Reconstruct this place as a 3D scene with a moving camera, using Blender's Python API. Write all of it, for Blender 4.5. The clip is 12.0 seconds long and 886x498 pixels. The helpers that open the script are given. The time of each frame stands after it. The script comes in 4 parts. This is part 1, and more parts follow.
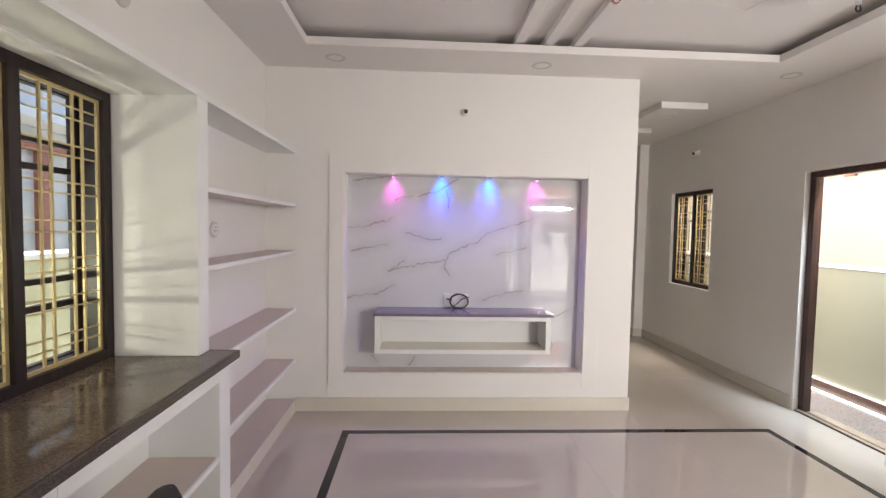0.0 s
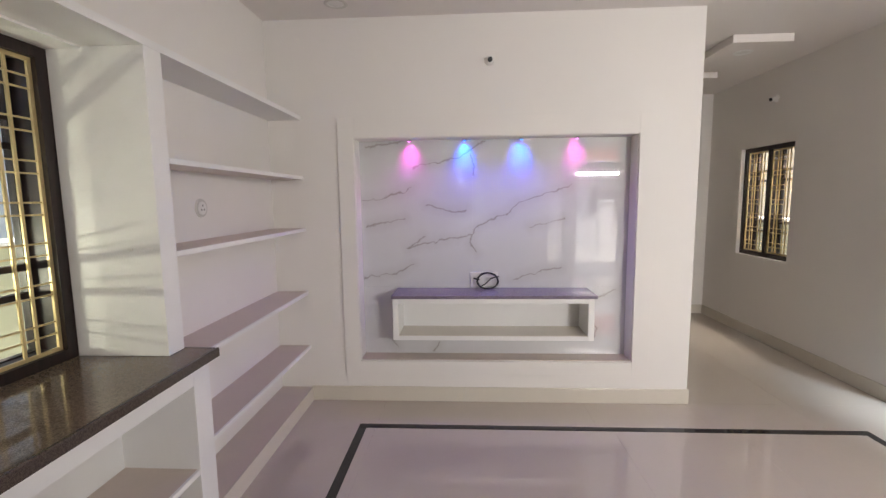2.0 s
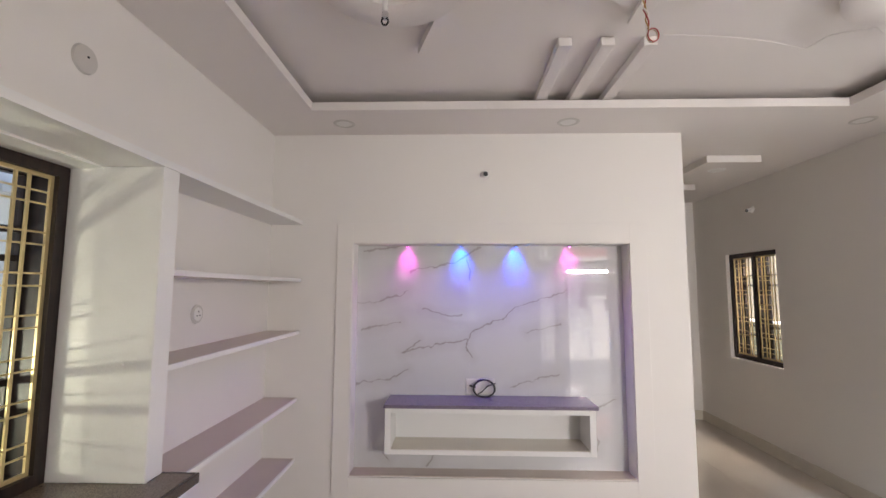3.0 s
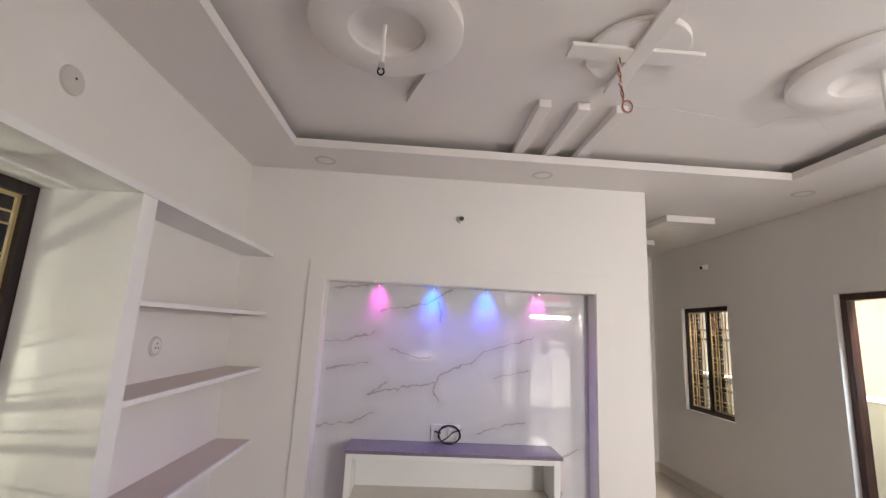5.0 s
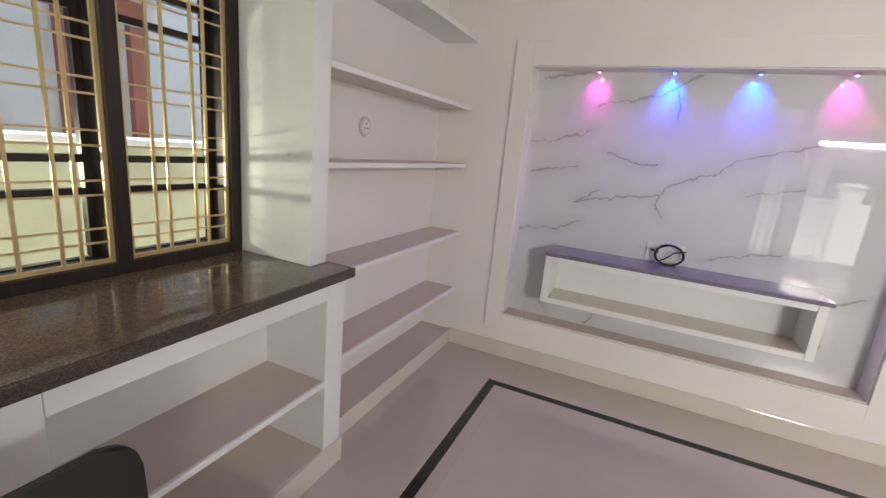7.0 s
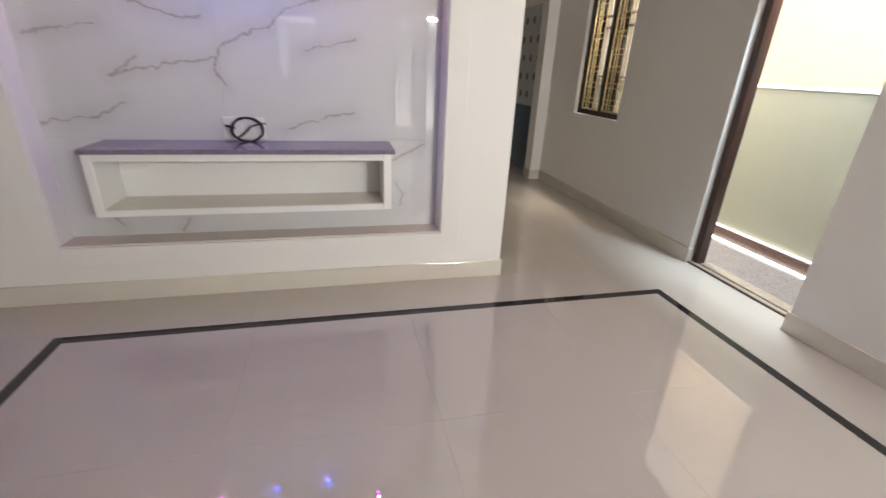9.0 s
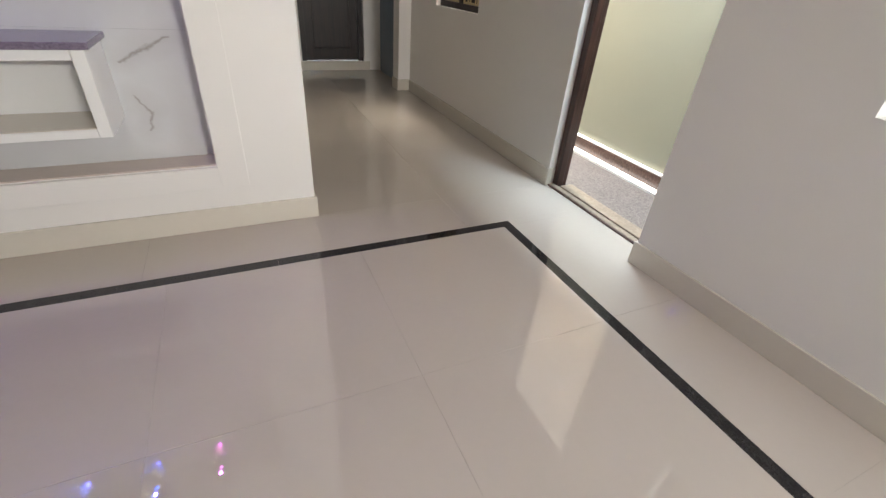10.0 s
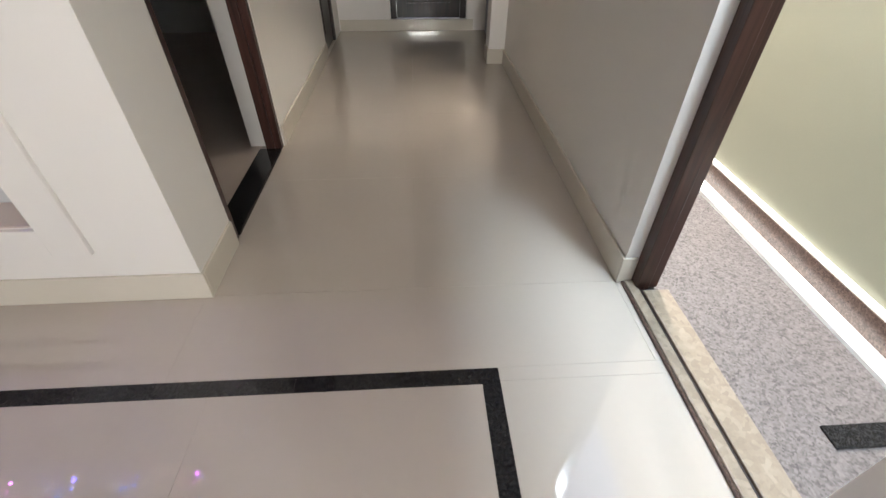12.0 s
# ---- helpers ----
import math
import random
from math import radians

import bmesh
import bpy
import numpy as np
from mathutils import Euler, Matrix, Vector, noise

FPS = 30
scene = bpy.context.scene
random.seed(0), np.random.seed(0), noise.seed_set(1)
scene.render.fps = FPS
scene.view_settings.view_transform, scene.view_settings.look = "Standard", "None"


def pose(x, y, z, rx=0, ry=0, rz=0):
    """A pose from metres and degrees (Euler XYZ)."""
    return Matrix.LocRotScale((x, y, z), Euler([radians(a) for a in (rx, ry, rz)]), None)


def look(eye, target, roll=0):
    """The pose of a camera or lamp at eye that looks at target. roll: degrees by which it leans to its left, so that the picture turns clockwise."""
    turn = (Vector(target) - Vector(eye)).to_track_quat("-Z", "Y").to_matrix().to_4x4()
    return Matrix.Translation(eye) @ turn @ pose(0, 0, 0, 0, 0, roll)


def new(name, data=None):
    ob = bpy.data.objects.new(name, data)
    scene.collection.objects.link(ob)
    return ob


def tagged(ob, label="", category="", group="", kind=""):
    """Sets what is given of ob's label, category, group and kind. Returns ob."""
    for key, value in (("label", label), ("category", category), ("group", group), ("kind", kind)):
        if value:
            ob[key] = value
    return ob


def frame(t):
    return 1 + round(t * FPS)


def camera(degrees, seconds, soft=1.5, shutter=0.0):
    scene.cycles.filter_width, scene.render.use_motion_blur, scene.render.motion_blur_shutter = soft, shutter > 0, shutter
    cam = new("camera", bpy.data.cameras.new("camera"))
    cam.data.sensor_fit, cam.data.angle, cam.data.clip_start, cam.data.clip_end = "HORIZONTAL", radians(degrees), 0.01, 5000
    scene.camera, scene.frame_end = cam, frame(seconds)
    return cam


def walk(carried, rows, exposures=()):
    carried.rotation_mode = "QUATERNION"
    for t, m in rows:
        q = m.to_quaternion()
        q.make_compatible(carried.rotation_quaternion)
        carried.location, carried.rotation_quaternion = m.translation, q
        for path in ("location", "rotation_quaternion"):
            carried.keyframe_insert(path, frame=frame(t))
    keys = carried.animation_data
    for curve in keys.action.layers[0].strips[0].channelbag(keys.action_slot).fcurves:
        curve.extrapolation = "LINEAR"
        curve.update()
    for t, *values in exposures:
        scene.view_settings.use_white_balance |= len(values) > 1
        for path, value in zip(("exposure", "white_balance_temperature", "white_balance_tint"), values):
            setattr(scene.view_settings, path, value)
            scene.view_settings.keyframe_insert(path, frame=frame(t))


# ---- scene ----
cam = camera(91.4, 12.0, soft=1.38, shutter=0.18)
PATH = [
    (0, (1.077, 0.633, 1.548), (1.176, 2.628, 1.454), 1.1),
    (0.5, (1.076, 0.797, 1.517), (1.204, 2.786, 1.343), 3.9),
    (1, (1.207, 0.978, 1.5), (1.211, 2.962, 1.243), 1.9),
    (1.5, (1.24, 1.044, 1.524), (1.176, 3.026, 1.263), 0.5),
    (2, (1.242, 1.06, 1.544), (1.137, 3.044, 1.318), -0.7),
    (2.5, (1.206, 1.064, 1.599), (1.12, 3.061, 1.533), -0.1),
    (3, (1.197, 1.044, 1.651), (1.138, 3.035, 1.838), 0.2),
    (3.5, (1.184, 1.03, 1.681), (1.154, 3.004, 1.999), 0.7),
    (3.7, (1.193, 1.004, 1.689), (1.164, 2.973, 2.041), 1.0),
    (5.3, (1.12, 1.025, 1.658), (1.271, 2.985, 2.024), 2.8),
    (5.5, (1.129, 1.088, 1.61), (1.314, 3.063, 1.86), 2.6),
    (6, (1.209, 1.268, 1.514), (1.121, 3.265, 1.459), 3.0),
    (6.5, (1.241, 1.362, 1.434), (0.643, 3.236, 1.075), 6.3),
    (6.7, (1.206, 1.371, 1.443), (0.407, 3.151, 1.007), 5.4),
    (8.3, (1.308, 1.572, 1.39), (1.006, 3.476, 0.855), 2.8),
    (8.5, (1.424, 1.642, 1.361), (1.388, 3.548, 0.755), 0.3),
    (9, (1.876, 1.772, 1.275), (2.323, 3.561, 0.503), 2.6),
    (9.5, (2.265, 1.96, 1.197), (3.031, 3.541, 0.24), 6.4),
    (10, (2.604, 2.124, 1.149), (3.355, 3.631, 0.071), 4.7),
    (10.5, (2.93, 2.269, 1.133), (3.497, 3.782, -0.046), 7.6),
    (11, (3.23, 2.572, 1.128), (3.731, 4.075, -0.093), 5.7),
    (11.5, (3.47, 2.841, 1.116), (3.664, 4.392, -0.131), 2.8),
    (12, (3.652, 3.109, 1.136), (3.748, 4.641, -0.147), 0.4),
]

walk(cam, [(t, look(eye, target, roll)) for t, eye, target, roll in PATH],
     exposures=[(0, 1.8, 6430, 12), (1.5, 1.66, 6450, 12), (3, 1.62, 6450, 14), (6.5, 1.64, 6450, 13), (8.5, 1.72, 6430, 11), (9.5, 1.64, 6350, 8), (10.5, 1.6, 6300, 9), (12, 1.62, 6280, 9)])

# ---- light ----
SUN_EL, SUN_AZ = 67.7, 347.3
world = bpy.data.worlds.new("sky")
scene.world = world
world.use_nodes = True
wn = world.node_tree
sky = wn.nodes.new("ShaderNodeTexSky")
sky.sky_type = "NISHITA"
sky.sun_disc = False
sky.sun_elevation = radians(SUN_EL)
sky.sun_rotation = radians(SUN_AZ)
wn.links.new(sky.outputs["Color"], wn.nodes["Background"].inputs["Color"])
wn.nodes["Background"].inputs["Strength"].default_value = 0.15
sun_data = bpy.data.lights.new("sun", "SUN")
sun_data.energy, sun_data.angle, sun_data.color = 4.5, radians(0.53), (1.0, 0.95, 0.86)
sun = new("sun", sun_data)
SUN_FROM = Vector((math.cos(radians(SUN_EL)) * math.sin(radians(SUN_AZ)), math.cos(radians(SUN_EL)) * math.cos(radians(SUN_AZ)), math.sin(radians(SUN_EL))))
sun.matrix_world = look(SUN_FROM * 30, (0, 0, 0))


def opening_fill_lamp(name, place, toward, wide, high, watts, colour):
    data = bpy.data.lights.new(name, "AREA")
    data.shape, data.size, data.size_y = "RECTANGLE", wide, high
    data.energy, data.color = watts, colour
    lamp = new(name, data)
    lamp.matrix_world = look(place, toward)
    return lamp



# Added lamp strip under the entrance head, standing in for daylight through the front openings.
opening_fill_lamp("entrance_fill_lamp", (3.86, -1.15, 2.025), (3.7, 3.0, 1.0), 0.82, 0.05, 20.5, (1.0, 0.965, 0.91)).data.spread = radians(130)
# Added lamp filling the side window's opening in place of the sky.
opening_fill_lamp("side_window_fill_lamp", (4.40, 2.10, 1.48), (1.0, 2.3, 1.1), 1.1, 1.0, 5.0, (0.86, 0.95, 1.0))
# Two added lamps outside, above the line of sight, replace daylight through door and window.
opening_fill_lamp("doorway_fill_lamp", (4.67, 3.8, 2.62), (4.0, 3.8, 0.0), 0.8, 0.14, 31, (0.76, 0.9, 1.0))
opening_fill_lamp("passage_window_fill_lamp", (4.85, 5.83, 2.54), (3.4, 5.83, 0.6), 0.8, 0.48, 58, (1.0, 0.88, 0.74))
# Small added lamp for light bounced off the sunny alley; casts the grille's shadow.
opening_fill_lamp("counter_window_bounce_lamp", (-1.3, 1.85, 1.2), (-0.1, 2.69, 1.6), 0.22, 0.05, 2.4, (1.0, 1.0, 0.74))


# ---- materials ----
def material(name, colour, rough=0.5, metal=0.0, vary=0.06, scale=6.0, fine=90.0, bump=0.0, spec=0.5, island=False, rough_vary=0.08, coat=0.0):
    """A surface with a broad and a fine variation of colour, gloss and relief."""
    m = bpy.data.materials.new(name)
    m.use_nodes = True
    nt = m.node_tree
    bsdf = nt.nodes["Principled BSDF"]
    bsdf.inputs["Metallic"].default_value = metal
    bsdf.inputs["Specular IOR Level"].default_value = spec
    bsdf.inputs["Coat Weight"].default_value = coat
    bsdf.inputs["Coat Roughness"].default_value = 0.015
    bsdf.inputs["Coat IOR"].default_value = 1.55
    tc = nt.nodes.new("ShaderNodeTexCoord")
    broad = nt.nodes.new("ShaderNodeTexNoise")
    broad.inputs["Scale"].default_value, broad.inputs["Detail"].default_value = scale, 5
    small = nt.nodes.new("ShaderNodeTexNoise")
    small.inputs["Scale"].default_value, small.inputs["Detail"].default_value = fine, 3
    geo = nt.nodes.new("ShaderNodeNewGeometry")
    for n in (broad, small):
        nt.links.new(geo.outputs["Position"], n.inputs["Vector"])
    add = nt.nodes.new("ShaderNodeMath")
    add.operation = "MULTIPLY_ADD"
    nt.links.new(small.outputs["Fac"], add.inputs[0])
    add.inputs[1].default_value = 0.4
    nt.links.new(broad.outputs["Fac"], add.inputs[2])
    ramp = nt.nodes.new("ShaderNodeMapRange")
    ramp.inputs["From Min"].default_value, ramp.inputs["From Max"].default_value = 0.35, 1.05
    ramp.inputs["To Min"].default_value, ramp.inputs["To Max"].default_value = 1 - vary, 1 + vary
    nt.links.new(add.outputs[0], ramp.inputs["Value"])
    mul = nt.nodes.new("ShaderNodeVectorMath")
    mul.operation = "SCALE"
    mul.inputs[0].default_value = colour
    nt.links.new(ramp.outputs["Result"], mul.inputs["Scale"])
    nt.links.new(mul.outputs["Vector"], bsdf.inputs["Base Color"])
    rr = nt.nodes.new("ShaderNodeMapRange")
    rr.inputs["From Min"].default_value, rr.inputs["From Max"].default_value = 0.3, 0.7
    rr.inputs["To Min"].default_value, rr.inputs["To Max"].default_value = max(0.0, rough * (1 - rough_vary)), min(1.0, rough * (1 + rough_vary))
    nt.links.new(broad.outputs["Fac"], rr.inputs["Value"])
    nt.links.new(rr.outputs["Result"], bsdf.inputs["Roughness"])
    if bump:
        b = nt.nodes.new("ShaderNodeBump")
        b.inputs["Strength"].default_value, b.inputs["Distance"].default_value = bump, 0.004
        nt.links.new(add.outputs[0], b.inputs["Height"])
        nt.links.new(b.outputs["Normal"], bsdf.inputs["Normal"])
    return m


def node_of(m, kind):
    return next(n for n in m.node_tree.nodes if n.bl_idname == kind)


def granite(name, dark, mid, light, scale, rough):
    """Polished granite: speckles of three tones."""
    m = material(name, mid, rough, vary=0.05)
    nt = m.node_tree
    bsdf = nt.nodes["Principled BSDF"]
    geo = node_of(m, "ShaderNodeNewGeometry")
    vor = nt.nodes.new("ShaderNodeTexVoronoi")
    vor.inputs["Scale"].default_value = scale
    nz = nt.nodes.new("ShaderNodeTexNoise")
    nz.inputs["Scale"].default_value, nz.inputs["Detail"].default_value, nz.inputs["Roughness"].default_value = scale * 0.35, 6, 0.7
    nt.links.new(geo.outputs["Position"], vor.inputs["Vector"])
    nt.links.new(geo.outputs["Position"], nz.inputs["Vector"])
    sep = nt.nodes.new("ShaderNodeSeparateColor")
    nt.links.new(vor.outputs["Color"], sep.inputs["Color"])
    mix = nt.nodes.new("ShaderNodeMath")
    mix.operation = "MULTIPLY_ADD"
    nt.links.new(sep.outputs["Red"], mix.inputs[0])
    mix.inputs[1].default_value = 0.45
    nt.links.new(nz.outputs["Fac"], mix.inputs[2])
    cr = nt.nodes.new("ShaderNodeValToRGB")
    cr.color_ramp.elements[0].position, cr.color_ramp.elements[0].color = 0.40, (*dark, 1)
    cr.color_ramp.elements[1].position, cr.color_ramp.elements[1].color = 1.0, (*light, 1)
    e = cr.color_ramp.elements.new(0.7)
    e.color = (*mid, 1)
    nt.links.new(mix.outputs[0], cr.inputs["Fac"])
    nt.links.new(cr.outputs["Color"], bsdf.inputs["Base Color"])
    return m


def wood(name, a, b, rough):
    """Varnished dark wood with a long grain along z."""
    m = material(name, a, rough, vary=0.1, bump=0.05)
    nt = m.node_tree
    bsdf = nt.nodes["Principled BSDF"]
    geo = node_of(m, "ShaderNodeNewGeometry")
    mp = nt.nodes.new("ShaderNodeMapping")
    mp.inputs["Scale"].default_value = (38, 38, 2.2)
    nz = nt.nodes.new("ShaderNodeTexNoise")
    nz.inputs["Scale"].default_value, nz.inputs["Detail"].default_value, nz.inputs["Distortion"].default_value = 1.4, 6, 0.6
    nt.links.new(geo.outputs["Position"], mp.inputs["Vector"])
    nt.links.new(mp.outputs["Vector"], nz.inputs["Vector"])
    cr = nt.nodes.new("ShaderNodeValToRGB")
    cr.color_ramp.elements[0].position, cr.color_ramp.elements[0].color = 0.35, (*a, 1)
    cr.color_ramp.elements[1].position, cr.color_ramp.elements[1].color = 0.68, (*b, 1)
    nt.links.new(nz.outputs["Fac"], cr.inputs["Fac"])
    nt.links.new(cr.outputs["Color"], bsdf.inputs["Base Color"])
    return m


def marble():
    """White polished marble slabs with grey-brown veins that climb to the side."""
    m = material("white_marble", (0.65, 0.65, 0.65), 0.012, vary=0.025, scale=2.2, fine=14, spec=0.9, rough_vary=0.1, coat=0.8)
    nt = m.node_tree
    bsdf = nt.nodes["Principled BSDF"]
    geo = node_of(m, "ShaderNodeNewGeometry")
    wob = nt.nodes.new("ShaderNodeTexNoise")
    wob.inputs["Scale"].default_value, wob.inputs["Detail"].default_value, wob.inputs["Roughness"].default_value = 9, 5, 0.65
    nt.links.new(geo.outputs["Position"], wob.inputs["Vector"])
    cen = nt.nodes.new("ShaderNodeVectorMath")
    cen.operation = "MULTIPLY_ADD"
    nt.links.new(wob.outputs["Color"], cen.inputs[0])
    cen.inputs[1].default_value, cen.inputs[2].default_value = (0.09, 0, 0.09), (-0.045, 0, -0.045)
    pos = nt.nodes.new("ShaderNodeVectorMath")
    pos.operation = "ADD"
    nt.links.new(geo.outputs["Position"], pos.inputs[0])
    nt.links.new(cen.outputs["Vector"], pos.inputs[1])
    flat = nt.nodes.new("ShaderNodeVectorMath")
    flat.operation = "MULTIPLY"
    flat.inputs[1].default_value = (1, 0, 1)
    nt.links.new(pos.outputs["Vector"], flat.inputs[0])
    lines = [((0.44, 1.54), (0.71, 1.585), (0.83, 1.65)), ((0.47, 1.345), (0.77, 1.40)), ((0.79, 1.175), (0.92, 1.255)),
             ((0.79, 1.175), (1.04, 1.235), (1.28, 1.277), (1.31, 1.335), (1.54, 1.43), (1.65, 1.52), (2.05, 1.64)),
             ((1.28, 1.277), (1.275, 1.21), (1.32, 1.135)), ((0.44, 0.94), (0.70, 0.98), (0.83, 1.05)),
             ((0.84, 1.80), (1.03, 1.82), (1.22, 1.876), (1.39, 1.975)), ((1.28, 1.876), (1.31, 1.73)),
             ((0.94, 1.50), (1.16, 1.452), (1.25, 1.462)), ((0.49, 1.94), (0.77, 1.99)), ((1.60, 0.92), (1.77, 0.98), (1.97, 1.02)),
             ((1.74, 1.33), (2.0, 1.387)), ((0.65, 0.44), (0.69, 0.38)), ((1.02, 0.43), (0.99, 0.36)),
             ((2.19, 0.76), (2.39, 0.845)), ((2.2, 0.62), (2.26, 0.55), (2.23, 0.47))]
    total = None
    for line in lines:
        for (x0, z0), (x1, z1) in zip(line, line[1:]):
            sub = nt.nodes.new("ShaderNodeVectorMath")
            sub.operation = "SUBTRACT"
            sub.inputs[1].default_value = (x0, 0, z0)
            nt.links.new(flat.outputs["Vector"], sub.inputs[0])
            d = Vector((x1 - x0, 0, z1 - z0))
            dot = nt.nodes.new("ShaderNodeVectorMath")
            dot.operation = "DOT_PRODUCT"
            dot.inputs[1].default_value = d / d.length_squared
            nt.links.new(sub.outputs["Vector"], dot.inputs[0])
            cl = nt.nodes.new("ShaderNodeClamp")
            nt.links.new(dot.outputs["Value"], cl.inputs["Value"])
            sc = nt.nodes.new("ShaderNodeVectorMath")
            sc.operation = "SCALE"
            sc.inputs[0].default_value = d
            nt.links.new(cl.outputs["Result"], sc.inputs["Scale"])
            ds = nt.nodes.new("ShaderNodeVectorMath")
            ds.operation = "DISTANCE"
            nt.links.new(sub.outputs["Vector"], ds.inputs[0])
            nt.links.new(sc.outputs["Vector"], ds.inputs[1])
            if total is None:
                total = ds.outputs["Value"]
            else:
                mn = nt.nodes.new("ShaderNodeMath")
                mn.operation = "MINIMUM"
                nt.links.new(total, mn.inputs[0])
                nt.links.new(ds.outputs["Value"], mn.inputs[1])
                total = mn.outputs[0]
    thick = nt.nodes.new("ShaderNodeTexNoise")
    thick.inputs["Scale"].default_value = 5.5
    nt.links.new(geo.outputs["Position"], thick.inputs["Vector"])
    w = nt.nodes.new("ShaderNodeMapRange")
    w.inputs["From Min"].default_value, w.inputs["From Max"].default_value = 0.35, 0.7
    w.inputs["To Min"].default_value, w.inputs["To Max"].default_value = 0.0045, 0.016
    nt.links.new(thick.outputs["Fac"], w.inputs["Value"])
    mr = nt.nodes.new("ShaderNodeMapRange")
    mr.inputs["From Min"].default_value = 0.0
    nt.links.new(w.outputs["Result"], mr.inputs["From Max"])
    mr.inputs["To Min"].default_value, mr.inputs["To Max"].default_value = 0.72, 0.0
    nt.links.new(total, mr.inputs["Value"])
    halo = nt.nodes.new("ShaderNodeMapRange")
    halo.inputs["From Max"].default_value = 0.07
    halo.inputs["To Min"].default_value, halo.inputs["To Max"].default_value = 0.14, 0.0
    nt.links.new(total, halo.inputs["Value"])
    mx = nt.nodes.new("ShaderNodeMath")
    mx.operation = "MAXIMUM"
    nt.links.new(mr.outputs["Result"], mx.inputs[0])
    nt.links.new(halo.outputs["Result"], mx.inputs[1])
    mix = nt.nodes.new("ShaderNodeMix")
    mix.data_type = "RGBA"
    nt.links.new(mx.outputs[0], mix.inputs["Factor"])
    nt.links.new(bsdf.inputs["Base Color"].links[0].from_socket, mix.inputs["A"])
    mix.inputs["B"].default_value = (0.23, 0.19, 0.16, 1)
    nt.links.new(mix.outputs["Result"], bsdf.inputs["Base Color"])
    return m


def glowing(name, colour, strength):
    m = bpy.data.materials.new(name)
    m.use_nodes = True
    b = m.node_tree.nodes["Principled BSDF"]
    b.inputs["Base Color"].default_value = (*colour, 1)
    b.inputs["Emission Color"].default_value = (*colour, 1)
    b.inputs["Emission Strength"].default_value = strength
    return m


WALL = material("white_wall_paint", (0.81, 0.777, 0.74), 0.6, vary=0.02, scale=1.3, fine=220, bump=0.06, spec=0.3)
TRIM = material("white_gloss_paint", (0.82, 0.81, 0.79), 0.45, vary=0.02, scale=2, fine=120, bump=0.03)
CEIL = material("white_ceiling_paint", (0.80, 0.755, 0.725), 0.75, vary=0.015, scale=1.5, fine=200, bump=0.03, spec=0.2)
TILE = material("glazed_cream_tile", (0.525, 0.465, 0.407), 0.012, vary=0.03, scale=1.6, fine=40, spec=0.7, rough_vary=0.25, coat=0.45)
SKIRT = material("cream_skirting_tile", (0.66, 0.608, 0.525), 0.08, vary=0.03, scale=3, fine=50)
GROUT = material("grey_tile_joint", (0.46, 0.41, 0.36), 0.4, vary=0.1, scale=20)
BLACK_TILE = granite("black_granite", (0.008, 0.008, 0.009), (0.014, 0.013, 0.014), (0.035, 0.033, 0.033), 260, 0.07)
COUNTER = granite("brown_granite", (0.095, 0.068, 0.048), (0.15, 0.11, 0.078), (0.215, 0.162, 0.118), 300, 0.06)
COUNTER_EDGE = granite("dark_brown_granite_edge", (0.035, 0.024, 0.019), (0.06, 0.043, 0.035), (0.095, 0.07, 0.056), 420, 0.2)
PURPLE_STONE = granite("grey_mauve_granite", (0.14, 0.11, 0.16), (0.19, 0.155, 0.21), (0.26, 0.215, 0.28), 240, 0.13)
SHELF_STONE = material("beige_shelf_stone", (0.60, 0.51, 0.445), 0.32, vary=0.06, scale=4, fine=120)
MARBLE = marble()
WOOD = wood("dark_brown_wood", (0.010, 0.006, 0.005), (0.028, 0.014, 0.011), 0.42)
WOOD_RED = wood("red_brown_wood", (0.03, 0.0125, 0.0095), (0.075, 0.031, 0.023), 0.33)
GOLD = material("gold_painted_steel", (0.60, 0.47, 0.24), 0.36, metal=0.5, vary=0.08, scale=30, fine=200)
WHITE_PLASTIC = material("white_plastic", (0.78, 0.76, 0.73), 0.3, vary=0.02)
DARK_PLASTIC = material("black_plastic", (0.012, 0.011, 0.011), 0.35, vary=0.1, bump=0.05)
RUBBER = material("black_rubber", (0.010, 0.010, 0.012), 0.45, vary=0.1)
BRASS = material("brass_contact", (0.45, 0.30, 0.12), 0.35, metal=1.0)
CHROME = material("chrome", (0.75, 0.75, 0.77), 0.12, metal=1.0)
RIM = material("off_white_plastic", (0.60, 0.57, 0.53), 0.35, vary=0.03)
RED_WIRE = material("red_wire", (0.35, 0.05, 0.04), 0.5)
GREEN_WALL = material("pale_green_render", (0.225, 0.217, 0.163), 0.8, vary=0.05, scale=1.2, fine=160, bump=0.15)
CREAM_WALL = material("cream_render", (0.56, 0.45, 0.315), 0.85, vary=0.05, scale=1.0, fine=150, bump=0.15)
PALE_WALL = material("pale_white_render", (0.50, 0.51, 0.51), 0.85, vary=0.05, scale=1.0, fine=150, bump=0.15)
LIME_WALL = material("lime_wash_wall", (0.56, 0.57, 0.40), 0.85, vary=0.06, scale=1.5, fine=100, bump=0.2)
PAVING = granite("flamed_grey_pink_granite", (0.075, 0.062, 0.058), (0.162, 0.138, 0.130), (0.225, 0.197, 0.186), 150, 0.5)
PORCH = material("pale_porch_tile", (0.66, 0.65, 0.62), 0.35, vary=0.06, scale=2, fine=60)
# White cement; also colours strips that stand for sunlit paving and ledges.
WHITE_EDGE = material("white_cement_and_sunlit_edge", (0.82, 0.82, 0.80), 0.7, vary=0.04)
BROWN_STONE = granite("red_brown_granite", (0.03, 0.017, 0.014), (0.07, 0.04, 0.032), (0.12, 0.075, 0.06), 200, 0.25)
